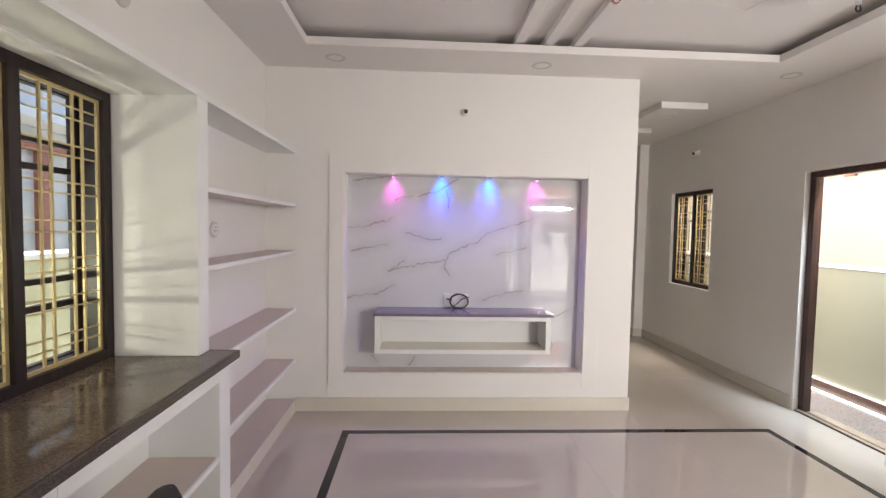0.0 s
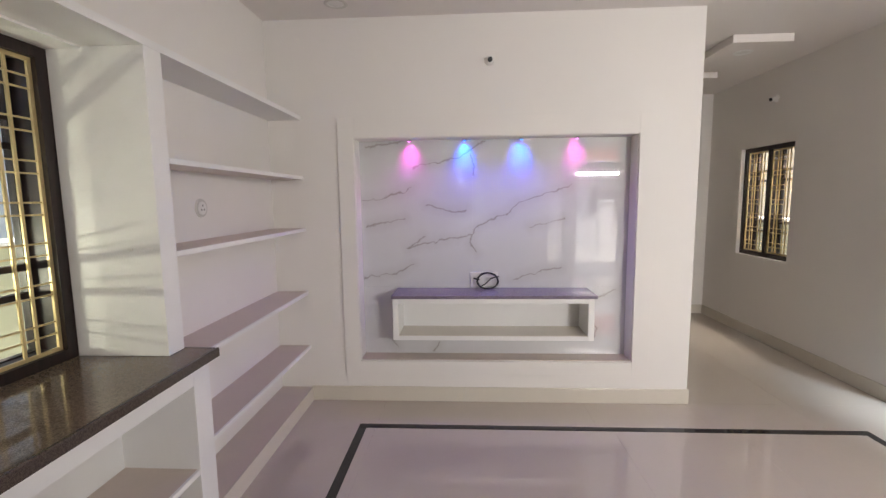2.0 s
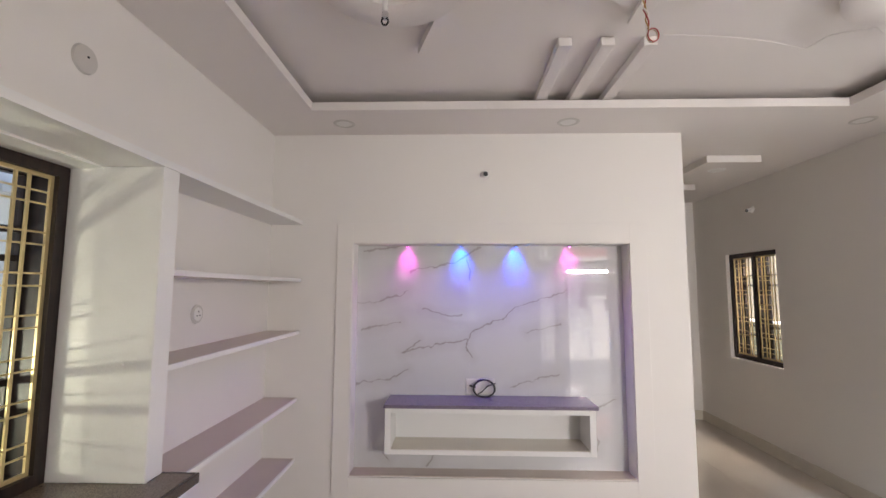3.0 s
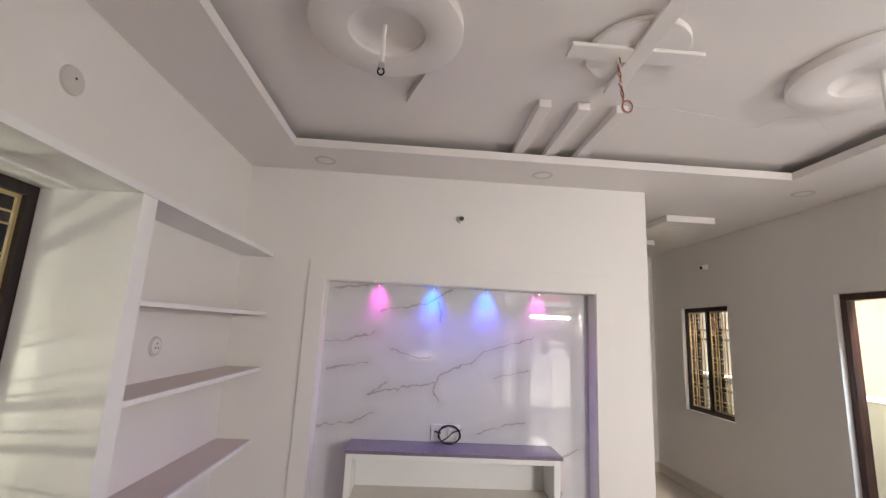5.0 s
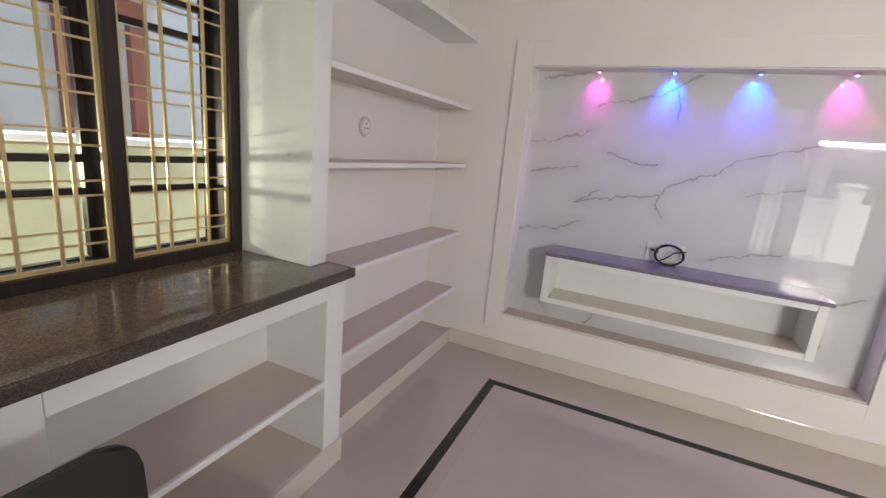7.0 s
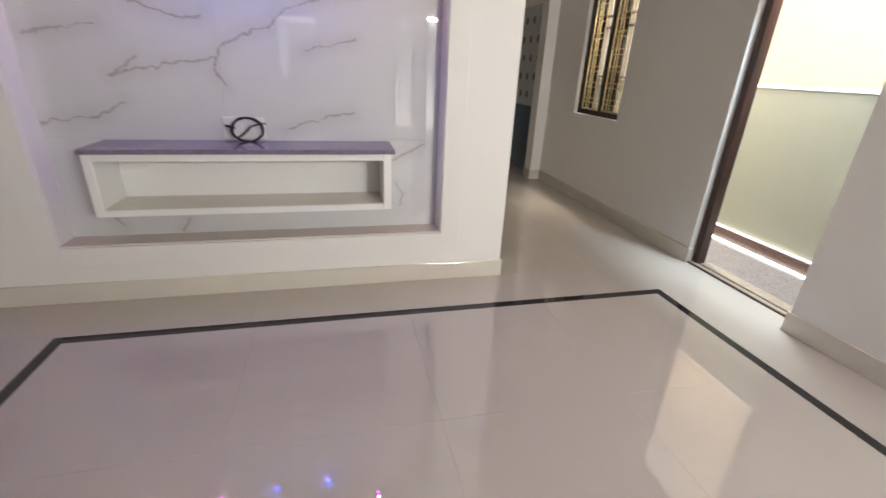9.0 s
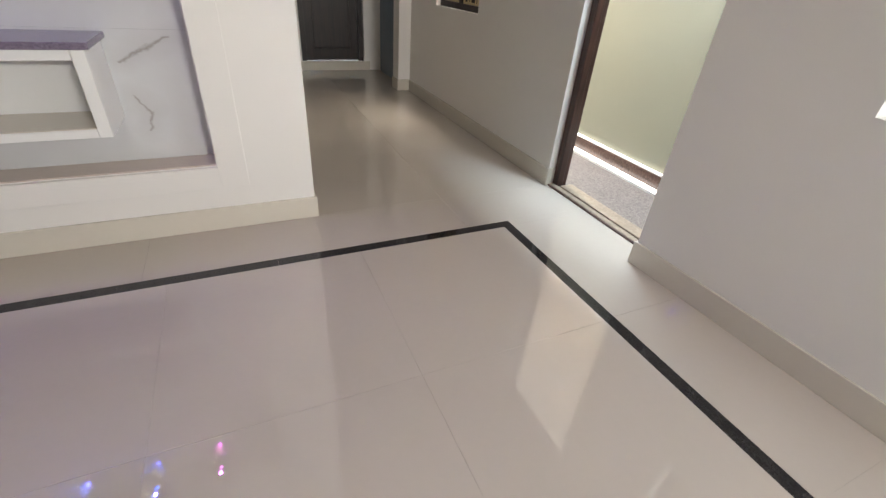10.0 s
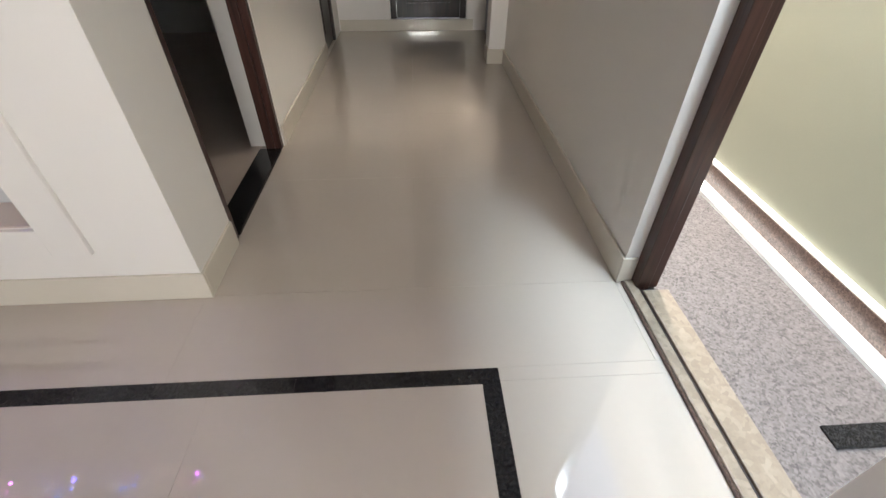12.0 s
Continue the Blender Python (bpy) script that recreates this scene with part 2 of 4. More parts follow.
THRESH = granite("tan_stone_sill", (0.22, 0.175, 0.13), (0.27, 0.215, 0.16), (0.33, 0.27, 0.205), 60, 0.45)
RED_BROWN = material("red_brown_paint", (0.26, 0.09, 0.06), 0.6, vary=0.06)
GREY_ROAD = material("dusty_cement_ground", (0.52, 0.50, 0.46), 0.9, vary=0.1, scale=0.7, fine=40, bump=0.3)
RED_CLOTH = material("red_banner", (0.65, 0.05, 0.035), 0.7, vary=0.08)
BLUE_DOOR = material("blue_laminate", (0.03, 0.07, 0.115), 0.3, vary=0.06)
PRINT_DOOR = material("white_printed_laminate", (0.50, 0.50, 0.49), 0.35, vary=0.05)
PRINT_SPOT = material("brown_print", (0.16, 0.10, 0.09), 0.4, vary=0.15, scale=40)
GLASS = bpy.data.materials.new("window_glass")
GLASS.use_nodes = True
gb = GLASS.node_tree.nodes["Principled BSDF"]
gb.inputs["Base Color"].default_value = (0.9, 0.93, 0.92, 1)
gb.inputs["Transmission Weight"].default_value, gb.inputs["Roughness"].default_value, gb.inputs["IOR"].default_value = 1.0, 0.02, 1.1
PINK_GLOW = glowing("pink_lamp_lens", (1.0, 0.16, 0.85), 6)
BLUE_GLOW = glowing("blue_lamp_lens", (0.03, 0.15, 1.0), 7)


# ---- mesh tools ----
def box(bm, x0, x1, y0, y1, z0, z1, bevel=0.0):
    """Adds a box, with rounded edges if bevel is given."""
    vs = [bm.verts.new(p) for p in ((x0, y0, z0), (x1, y0, z0), (x1, y1, z0), (x0, y1, z0), (x0, y0, z1), (x1, y0, z1), (x1, y1, z1), (x0, y1, z1))]
    fs = [bm.faces.new([vs[i] for i in f]) for f in ((3, 2, 1, 0), (4, 5, 6, 7), (0, 1, 5, 4), (1, 2, 6, 5), (2, 3, 7, 6), (3, 0, 4, 7))]
    if bevel:
        bmesh.ops.bevel(bm, geom=list({e for f in fs for e in f.edges}), offset=bevel, segments=2, affect="EDGES", profile=0.5)
    return bm


def boxes(*rows, bevel=0.0):
    bm = bmesh.new()
    for r in rows:
        box(bm, *r, bevel=bevel)
    return bm


def tube(bm, p, q, r0, r1=None, n=16):
    """A capped cylinder or cone from p to q."""
    p, q = Vector(p), Vector(q)
    m = Matrix.Translation((p + q) / 2) @ (q - p).to_track_quat("Z", "Y").to_matrix().to_4x4()
    bmesh.ops.create_cone(bm, cap_ends=True, segments=n, radius1=r0, radius2=r0 if r1 is None else r1, depth=(q - p).length, matrix=m)
    return bm


def prism(bm, points, z0, z1):
    """A plate with the given outline, from z0 to z1."""
    lo = [bm.verts.new((x, y, z0)) for x, y in points]
    hi = [bm.verts.new((x, y, z1)) for x, y in points]
    bm.faces.new(lo[::-1]), bm.faces.new(hi)
    for i in range(len(points)):
        j = (i + 1) % len(points)
        bm.faces.new((lo[i], lo[j], hi[j], hi[i]))
    return bm


def lathe(bm, profile, centre, n=40, axis="Z"):
    """A turned body: profile of (radius, height) about the centre."""
    rings = []
    for r, h in profile:
        rings.append([bm.verts.new((centre[0] + r * math.cos(k * math.tau / n), centre[1] + r * math.sin(k * math.tau / n), centre[2] + h)) for k in range(n)])
    for a, b in zip(rings, rings[1:]):
        for k in range(n):
            bm.faces.new((a[k], a[(k + 1) % n], b[(k + 1) % n], b[k]))
    return bm


def hose(bm, points, r, n=8):
    """A round cord through the points."""
    pts = [Vector(p) for p in points]
    rings = []
    for i, p in enumerate(pts):
        d = (pts[min(i + 1, len(pts) - 1)] - pts[max(i - 1, 0)]).normalized()
        u = d.cross(Vector((0.3, 0.9, 0.31))).normalized()
        v = d.cross(u)
        rings.append([bm.verts.new(p + r * (math.cos(k * math.tau / n) * u + math.sin(k * math.tau / n) * v)) for k in range(n)])
    for a, b in zip(rings, rings[1:]):
        for k in range(n):
            bm.faces.new((a[k], a[(k + 1) % n], b[(k + 1) % n], b[k]))
    bm.faces.new(rings[0][::-1]), bm.faces.new(rings[-1])
    return bm


def turned(bm, m):
    bmesh.ops.transform(bm, matrix=m, verts=bm.verts)
    return bm


def mesh_of(name, bm, mat, smooth=False):
    bmesh.ops.recalc_face_normals(bm, faces=bm.faces)
    me = bpy.data.meshes.new(name)
    bm.to_mesh(me)
    bm.free()
    me.materials.append(mat)
    if smooth:
        me.polygons.foreach_set("use_smooth", [True] * len(me.polygons))
        me.set_sharp_from_angle(angle=radians(35))
    return me


def part(name, bm, mat, parent, label="", smooth=False):
    ob = new(name, mesh_of(name, bm, mat, smooth))
    ob.parent = parent
    return tagged(ob, label)


def single(name, bm, mat, label, category="", group="", kind="", smooth=False):
    return tagged(new(name, mesh_of(name, bm, mat, smooth)), label, category, group, kind)


def thing(name, label, category, group="", at=(0, 0, 0), kind=""):
    ob = new(name)
    ob.empty_display_size = 0.1
    return tagged(ob, label, category, group, kind)


def wall_mesh(axis, a0, a1, z0, z1, t0, t1, holes=()):
    """A wall along x or y with through openings (a0, a1, z0, z1); only its outer faces and reveals."""
    av = sorted({a0, a1, *[v for h in holes for v in h[:2] if a0 < v < a1]})
    zv = sorted({z0, z1, *[v for h in holes for v in h[2:] if z0 < v < z1]})
    solid = {}
    for i in range(len(av) - 1):
        for k in range(len(zv) - 1):
            a, z = (av[i] + av[i + 1]) / 2, (zv[k] + zv[k + 1]) / 2
            solid[i, k] = not any(h[0] < a < h[1] and h[2] < z < h[3] for h in holes)
    bm = bmesh.new()
    cache = {}

    def v(i, k, t):
        key = (i, k, t)
        if key not in cache:
            p = (av[i], t, zv[k]) if axis == "x" else (t, av[i], zv[k])
            cache[key] = bm.verts.new(p)
        return cache[key]

    for (i, k), full in solid.items():
        if not full:
            continue
        for t in (t0, t1):
            bm.faces.new((v(i, k, t), v(i + 1, k, t), v(i + 1, k + 1, t), v(i, k + 1, t)))
        for di, dk, e in ((-1, 0, ((i, k), (i, k + 1))), (1, 0, ((i + 1, k), (i + 1, k + 1))), (0, -1, ((i, k), (i + 1, k))), (0, 1, ((i, k + 1), (i + 1, k + 1)))):
            if not solid.get((i + di, k + dk), False):
                (p, q), (r, s) = e
                bm.faces.new((v(p, q, t0), v(r, s, t0), v(r, s, t1), v(p, q, t1)))
    return bm


def wall(name, label, *args, mat=None, holes=()):
    return single(name, wall_mesh(*args, holes=holes), mat or WALL, label, "wall", kind="structure")


# ---- structure ----
ZC = 2.83
XL, XT, XR, XN = -0.2, 2.887, 4.385, 4.30
YT, YB, YE = 4.245, -1.05, 8.0
ZR = 3.2

wall("wall_left", "white painted wall with a deep window recess", "y", YB - 0.2, 8.2, 0.0, ZR, -0.42, XL, holes=[(1.31, 2.69, 0.925, 2.13)])
wall("wall_tv", "white painted wall with a recessed marble panel", "x", XL, XT, 0.0, ZR, YT, 4.40, holes=[(0.437, 2.464, 0.328, 1.99)])
wall("wall_tv_back", "white painted wall behind the niche", "x", XL, XT - 0.2, 0.0, ZR, 4.40, 4.46)
wall("wall_passage_left", "white painted passage wall with dark door frames", "y", 4.40, YE, 0.0, ZR, 2.70, XT, holes=[(4.55, 5.43, 0.0, 2.1), (7.12, 7.72, 0.0, 2.1)])
wall("wall_right", "white painted wall with a window and a doorway", "y", 3.34, 6.88, 0.0, ZR, XR, 4.52, holes=[(3.30, 4.245, 0.0, 2.10), (5.434, 6.237, 0.889, 2.069)])
SKEW = Matrix.Translation((4.256, 3.337, 0)) @ Matrix.Rotation(radians(2.0), 4, "Z") @ Matrix.Translation((-XN, -3.34, 0))
single("wall_right_front", turned(wall_mesh("y", YB, 3.34, 0.0, ZR, XN, 4.56, holes=[(1.45, 2.76, 0.88, 2.07)]), SKEW), WALL, "white painted wall with a barred window", "wall", kind="structure")
wall("wall_passage_right", "white painted wall of the far passage", "y", 7.06, YE, 0.0, ZR, XR, 4.60, holes=[(7.14, 7.90, 0.0, 2.05)])
single("pillar", boxes((4.255, 4.60, 6.88, 7.06, 0, ZR)), WALL, "white painted square pillar at the passage", "pillar", kind="structure")
wall("wall_end", "white painted end wall with a dark door", "x", XL, 4.6, 0.0, ZR, YE, 8.2, holes=[(3.41, 4.18, 0.10, 2.12)])
wall("wall_front", "white painted front wall with doorway and window", "x", -0.42, 4.6, 0.0, ZR, YB - 0.2, YB,
     holes=[(3.40, 4.36, 0.0, 2.12), (3.40, 4.36, 2.17, 2.58), (2.84, 3.25, 0.10, 2.08), (2.84, 3.25, 2.17, 2.58), (0.95, 1.69, 0.95, 2.0)])
# Unseen slab: stops sky leaking in; its overhang sets the paving's sunlit edge.
single("roof_slab", boxes((-0.62, 4.74, YB - 0.6, 8.3, ZR, ZR + 0.14)), WALL, "unseen roof slab added over the rooms to shut out the sky", "roof", kind="structure")
single("room_ceiling", boxes((XL, XT, 4.46, YE, 2.95, 2.99)), CEIL, "plain white ceiling of the dark side room", "ceiling", kind="structure")

# false ceiling: a lowered border round a raised tray
TX0, TX1, TY0, TY1 = 0.245, 3.716, -0.55, 3.785
ceil = bmesh.new()
for r in ((XL, TX0, YB, YT), (TX1, XR, YB, YT), (TX0, TX1, YB, TY0), (TX0, TX1, TY1, YT)):
    box(ceil, *r, ZC, ZC + 0.055)
box(ceil, XT, XR, YT, YE, ZC, ZC + 0.055)
box(ceil, XL, XR, YB, YT, 2.945, 2.985)
for r in ((TX0 - 0.2, TX0 - 0.18, TY0 - 0.2, TY1 + 0.2), (TX1 + 0.18, TX1 + 0.2, TY0 - 0.2, TY1 + 0.2), (TX0 - 0.18, TX1 + 0.18, TY0 - 0.2, TY0 - 0.18), (TX0 - 0.18, TX1 + 0.18, TY1 + 0.18, TY1 + 0.2)):
    box(ceil, *r, ZC + 0.055, 2.945)
single("ceiling", ceil, CEIL, "white plaster false ceiling with a raised tray", "ceiling", kind="structure")
ZI = 2.945


def ring_plate(bm, c, r0, r1, z0, z1, n=48):
    """A flat ring with an inner and an outer face."""
    return lathe(bm, [(r0, z1), (r0, z0), (r0 + 0.006, z0 - 0.004), (r1 - 0.006, z0 - 0.004), (r1, z0), (r1, z1)], (c[0], c[1], 0), n)


def ceiling_rose(c, tail, tail_z, label):
    t = thing("ceiling_medallion", label, "ceiling ornament", "ceiling medallions")
    part("ring", ring_plate(bmesh.new(), c, 0.163, 0.325, 2.897, ZI - 0.002), CEIL, t, smooth=True)
    part("dish", lathe(bmesh.new(), [(0.162, ZI - 0.03), (0.14, ZI - 0.014), (0.095, ZI - 0.006), (0.0005, ZI - 0.003)], (c[0], c[1], 0), 40), CEIL, t, smooth=True)
    if tail:
        part("tail", prism(bmesh.new(), tail, tail_z, ZI - 0.002), CEIL, t)
    return t


ceiling_rose((0.926, 2.668), [(1.10, 2.935), (1.135, 2.905), (1.02, 3.205), (0.995, 3.235)], 2.897, "round white plaster ceiling medallion with a pointed tail")
ceiling_rose((3.15, 2.70), (), 0, "round white plaster ceiling medallion near the doorway side")


def fan_rod(x, y, z):
    t = thing("fan_rod", "white fan down-rod with bare hook, no fan", "fan rod", "fan rods")
    part("rod", tube(bmesh.new(), (x, y, z + 0.03), (x, y, ZI - 0.005), 0.011, n=14), WHITE_PLASTIC, t, smooth=True)
    ring = [(x + 0.013 * math.cos(a), y, z + 0.018 + 0.016 * math.sin(a)) for a in np.linspace(0, math.tau, 17)]
    part("hook", hose(bmesh.new(), ring, 0.004), RUBBER, t, "dark steel eye")
    part("collar", tube(bmesh.new(), (x, y, z + 0.03), (x, y, z + 0.055), 0.014, n=14), CHROME, t, smooth=True)


fan_rod(0.912, 2.68, 2.705)
fan_rod(3.18, 2.69, 2.64)

# cross over a thin disc
cross = thing("ceiling_cross", "white plaster cross over a round ceiling disc", "ceiling ornament")
part("disc", lathe(bmesh.new(), [(0.216, ZI - 0.002), (0.216, ZI - 0.026), (0.212, ZI - 0.03), (0.0005, ZI - 0.03)], (2.03, 2.695, 0), 48), CEIL, cross, smooth=True)
part("bar", boxes((1.72, 2.31, 2.64, 2.735, 2.896, ZI - 0.031), bevel=0.004), CEIL, cross)
part("bar", turned(boxes((-0.04, 0.04, -0.33, 0.33, 2.8945, ZI - 0.0315), bevel=0.004), Matrix.Translation((2.032, 2.665, 0)) @ Matrix.Rotation(radians(-2), 4, "Z")), CEIL, cross)
for x in (1.722, 1.94, 2.157):
    single("ceiling_beam", boxes((x, x + 0.07, 3.168, 3.90, 2.896, ZI - 0.002), bevel=0.004), CEIL, "short white plaster beam under the raised ceiling", "ceiling ornament", "ceiling beams")
arc = [(2.25 + 0.82 * u, 3.16 + 0.15 * u * u) for u in np.linspace(0, 1, 14)] + [(3.09, 3.18), (3.27, 3.12), (3.5, 3.28), (3.5, 3.9), (2.25, 3.9)]
single("ceiling_sweep", prism(bmesh.new(), arc, ZI - 0.0028, ZI - 0.0005), CEIL, "thin curved white plaster layer on the ceiling", "ceiling ornament")

# twisted wires below the cross
wires = thing("hanging_wires", "bare twisted red and white wires hanging from the ceiling", "wires")
for k, mat in enumerate((RED_WIRE, WHITE_PLASTIC, BRASS)):
    pts = [(1.95 + 0.006 * math.cos(i * 0.9 + k * 2.1) + (0.01 if i > 9 else 0), 2.70 + 0.006 * math.sin(i * 0.9 + k * 2.1), 2.893 - 0.0135 * i) for i in range(16)]
    pts += [(1.962 + 0.02 + 0.022 * math.cos(a), 2.70 + 0.004 * k, 2.663 + 0.028 * math.sin(a)) for a in np.linspace(2.6, 8.6 + 0.5 * k, 14)]
    part("wire", hose(bmesh.new(), pts, 0.0028, 6), mat, wires)


def downlight(x, y, z):
    t = thing("recessed_light", "white round recessed ceiling light, switched off", "ceiling light", "recessed lights")
    part("rim", lathe(bmesh.new(), [(0.052, 0.012), (0.056, -0.004), (0.066, -0.006), (0.078, -0.001), (0.078, 0.004)], (x, y, z), 36), RIM, t, smooth=True)
    part("diffuser", lathe(bmesh.new(), [(0.053, -0.001), (0.03, -0.0025), (0.0005, -0.003)], (x, y, z), 32), WHITE_PLASTIC, t, smooth=True)


for x, y in ((0.40, 4.02), (1.99, 4.02), (4.02, 4.03), (0.02, 2.1), (4.05, 2.1), (0.4, -0.8), (2.0, -0.8), (3.95, -0.8)):
    downlight(x, y, ZC)

# hanging plates in the passage
for y in (4.80, 5.85):
    t = thing("ceiling_plate", "white square plaster plate below the passage ceiling", "ceiling ornament", "passage ceiling plates")
    part("plate", boxes((3.39, 3.86, y, y + 0.62, 2.765, ZC - 0.002), bevel=0.004), CEIL, t)
    part("light_rim", lathe(bmesh.new(), [(0.052, 0.004), (0.056, -0.005), (0.066, -0.006), (0.076, 0.001)], (3.62, y + 0.25, 2.765), 32), TRIM, t, smooth=True)
    part("light_diffuser", lathe(bmesh.new(), [(0.053, -0.002), (0.0005, -0.003)], (3.62, y + 0.25, 2.765), 28), WHITE_PLASTIC, t, smooth=True)

# skirting
def skirting(label, *rows):
    single("baseboard", boxes(*rows, bevel=0.003), SKIRT, label, "skirting", kind="structure")


SK = 0.115
skirting("cream tile skirting below the marble wall", (XL + 0.24, XT + 0.012, YT - 0.012, YT, 0, SK))
skirting("cream tile skirting at the passage corner", (XT, XT + 0.012, YT, 4.545, 0, SK))
skirting("cream tile skirting along the passage", (XT, XT + 0.012, 5.435, 7.115, 0, SK))
skirting("cream tile skirting under the side window", (XR - 0.012, XR, 4.2465, 6.87, 0, SK), (XR - 0.012, 4.431, 4.2345, 4.2455, 0, SK))
single("baseboard", turned(boxes((XN - 0.012, XN, YB, 3.352, 0, SK), (XN, 4.44, 3.3405, 3.352, 0, SK), bevel=0.003), SKEW), SKIRT, "cream tile skirting beside the doorway", "skirting", kind="structure")
skirting("cream tile skirting round the pillar", (4.243, XR - 0.012, 6.868, 6.88, 0, SK), (4.243, 4.255, 6.88, 7.06, 0, SK))
skirting("cream tile skirting on the end wall", (XT + 0.012, 4.25, YE - 0.012, YE, 0, 0.105))
skirting("cream tile skirting along the front wall", (XL, 3.30, YB, YB + 0.012, 0, SK))
skirting("cream tile skirting along the left wall", (XL, XL + 0.012, YB + 0.012, 1.1, 0, SK))

# marble niche
panel = thing("marble_panel", "glossy white marble panel with grey veins in the niche", "wall panel", kind="")
for x0, x1, z0, z1 in ((0.437, 1.2977, 0.8712, 1.99), (1.2983, 2.464, 0.8712, 1.99), (0.437, 1.2977, 0.328, 0.8708), (1.2983, 2.464, 0.328, 0.8708)):
    part("slab", boxes((x0, x1, 4.38, 4.398, z0, z1)), MARBLE, panel)
fr = thing("niche_surround", "flat raised white border round the marble niche", "wall trim")
for r in ((0.313, 0.432, 0.22, 2.14), (2.469, 2.59, 0.22, 2.14), (0.432, 2.469, 1.995, 2.14), (0.432, 2.469, 0.22, 0.323)):
    part("border", boxes((r[0], r[1], YT - 0.018, YT - 0.0005, r[2], r[3]), bevel=0.002), WALL, fr)
part("sill", boxes((0.438, 2.463, YT - 0.004, 4.379, 0.3285, 0.334)), SHELF_STONE, fr, "beige stone niche sill")

# floating console
con = thing("tv_console", "white floating console with mauve granite top", "console")
part("top", boxes((0.702, 2.168, 4.085, 4.379, 0.838, 0.862), bevel=0.003), PURPLE_STONE, con, "polished grey-mauve granite slab")
part("side", boxes((0.710, 0.752, 4.098, 4.379, 0.53, 0.837), bevel=0.003), TRIM, con)
part("side", boxes((2.107, 2.150, 4.098, 4.379, 0.53, 0.837), bevel=0.003), TRIM, con)
part("rail", boxes((0.753, 2.106, 4.098, 4.379, 0.802, 0.837), bevel=0.002), TRIM, con)
part("base", boxes((0.753, 2.106, 4.098, 4.379, 0.53, 0.562), bevel=0.003), TRIM, con)
part("back", boxes((0.753, 2.106, 4.345, 4.379, 0.563, 0.801)), TRIM, con)
part("shelf_liner", boxes((0.754, 2.105, 4.103, 4.344, 0.5625, 0.566)), SKIRT, con, "beige stone shelf lining")


def spot(x, mat, colour, beam, watts):
    t = thing("niche_spotlight", ("pink" if mat is PINK_GLOW else "blue") + " lit miniature spotlight at the niche top", "spotlight", "niche spotlights")
    y = 4.315
    part("body", lathe(bmesh.new(), [(0.0005, 0.0), (0.017, 0.0), (0.019, -0.004), (0.019, -0.012), (0.015, -0.016), (0.013, -0.010)], (x, y, 1.989), 24), CHROME, t, smooth=True)
    part("lens", lathe(bmesh.new(), [(0.013, -0.0105), (0.008, -0.0165), (0.0005, -0.019)], (x, y, 1.989), 20), mat, t, smooth=True)
    data = bpy.data.lights.new("niche_spot_light", "SPOT")
    data.energy, data.color, data.spot_size, data.spot_blend, data.shadow_soft_size = watts * 1.0, colour, radians(150), 0.9, 0.012
    lamp = new("niche_spot_light", data)
    lamp.matrix_world = look((x, 4.262, 1.962), (x, 3.85, 0.9))
    lamp.parent = t
    core = bpy.data.lights.new("niche_beam_light", "SPOT")
    core.energy, core.color, core.spot_size, core.spot_blend, core.shadow_soft_size = watts * 0.85, beam, radians(76), 1.0, 0.008
    lamp = new("niche_beam_light", core)
    lamp.matrix_world = look((x, 4.272, 1.955), (x, 4.38, 1.872))
    lamp.parent = t


PINK_SPILL, BLUE_SPILL = (0.8, 0.1, 1.0), (0.08, 0.06, 1.0)
for x, mat, colour, beam, watts in ((0.828, PINK_GLOW, PINK_SPILL, (1.0, 0.07, 0.75), 0.8), (1.24, BLUE_GLOW, BLUE_SPILL, (0.0, 0.14, 1.0), 2.6), (1.652, BLUE_GLOW, BLUE_SPILL, (0.0, 0.10, 1.0), 2.6), (2.055, PINK_GLOW, PINK_SPILL, (1.0, 0.07, 0.75), 0.65)):
    spot(x, mat, colour, beam, watts)

sock = thing("wall_socket", "white double socket plate on the marble panel", "socket")
part("plate", boxes((1.275, 1.49, 4.366, 4.38, 0.872, 0.985), bevel=0.004), WHITE_PLASTIC, sock)
for x in (1.30, 1.345, 1.40, 1.445):
    part("switch", boxes((x, x + 0.032, 4.361, 4.366, 0.90, 0.955), bevel=0.002), WHITE_PLASTIC, sock)
cable = thing("cable_coil", "coiled black cable leaning over the socket", "cable")
loop = []
for i in range(61):
    a = i * math.tau * 2.6 / 60
    loop.append((1.407 + (0.078 + 0.003 * math.sin(i)) * math.cos(a), 4.33 - 0.02 * (i / 60), 0.926 + (0.062 + 0.002 * math.cos(i * 1.7)) * math.sin(a)))
part("coil", hose(bmesh.new(), loop, 0.0058), RUBBER, cable, smooth=True)
part("lead", hose(bmesh.new(), [(1.36, 4.315, 0.885), (1.39, 4.31, 0.905), (1.43, 4.31, 0.945), (1.485, 4.325, 0.96), (1.495, 4.35, 0.955)], 0.0045), RUBBER, cable, smooth=True)
part("plug", tube(bmesh.new(), (1.30, 4.33, 0.945), (1.345, 4.32, 0.935), 0.006, n=10), RUBBER, cable)


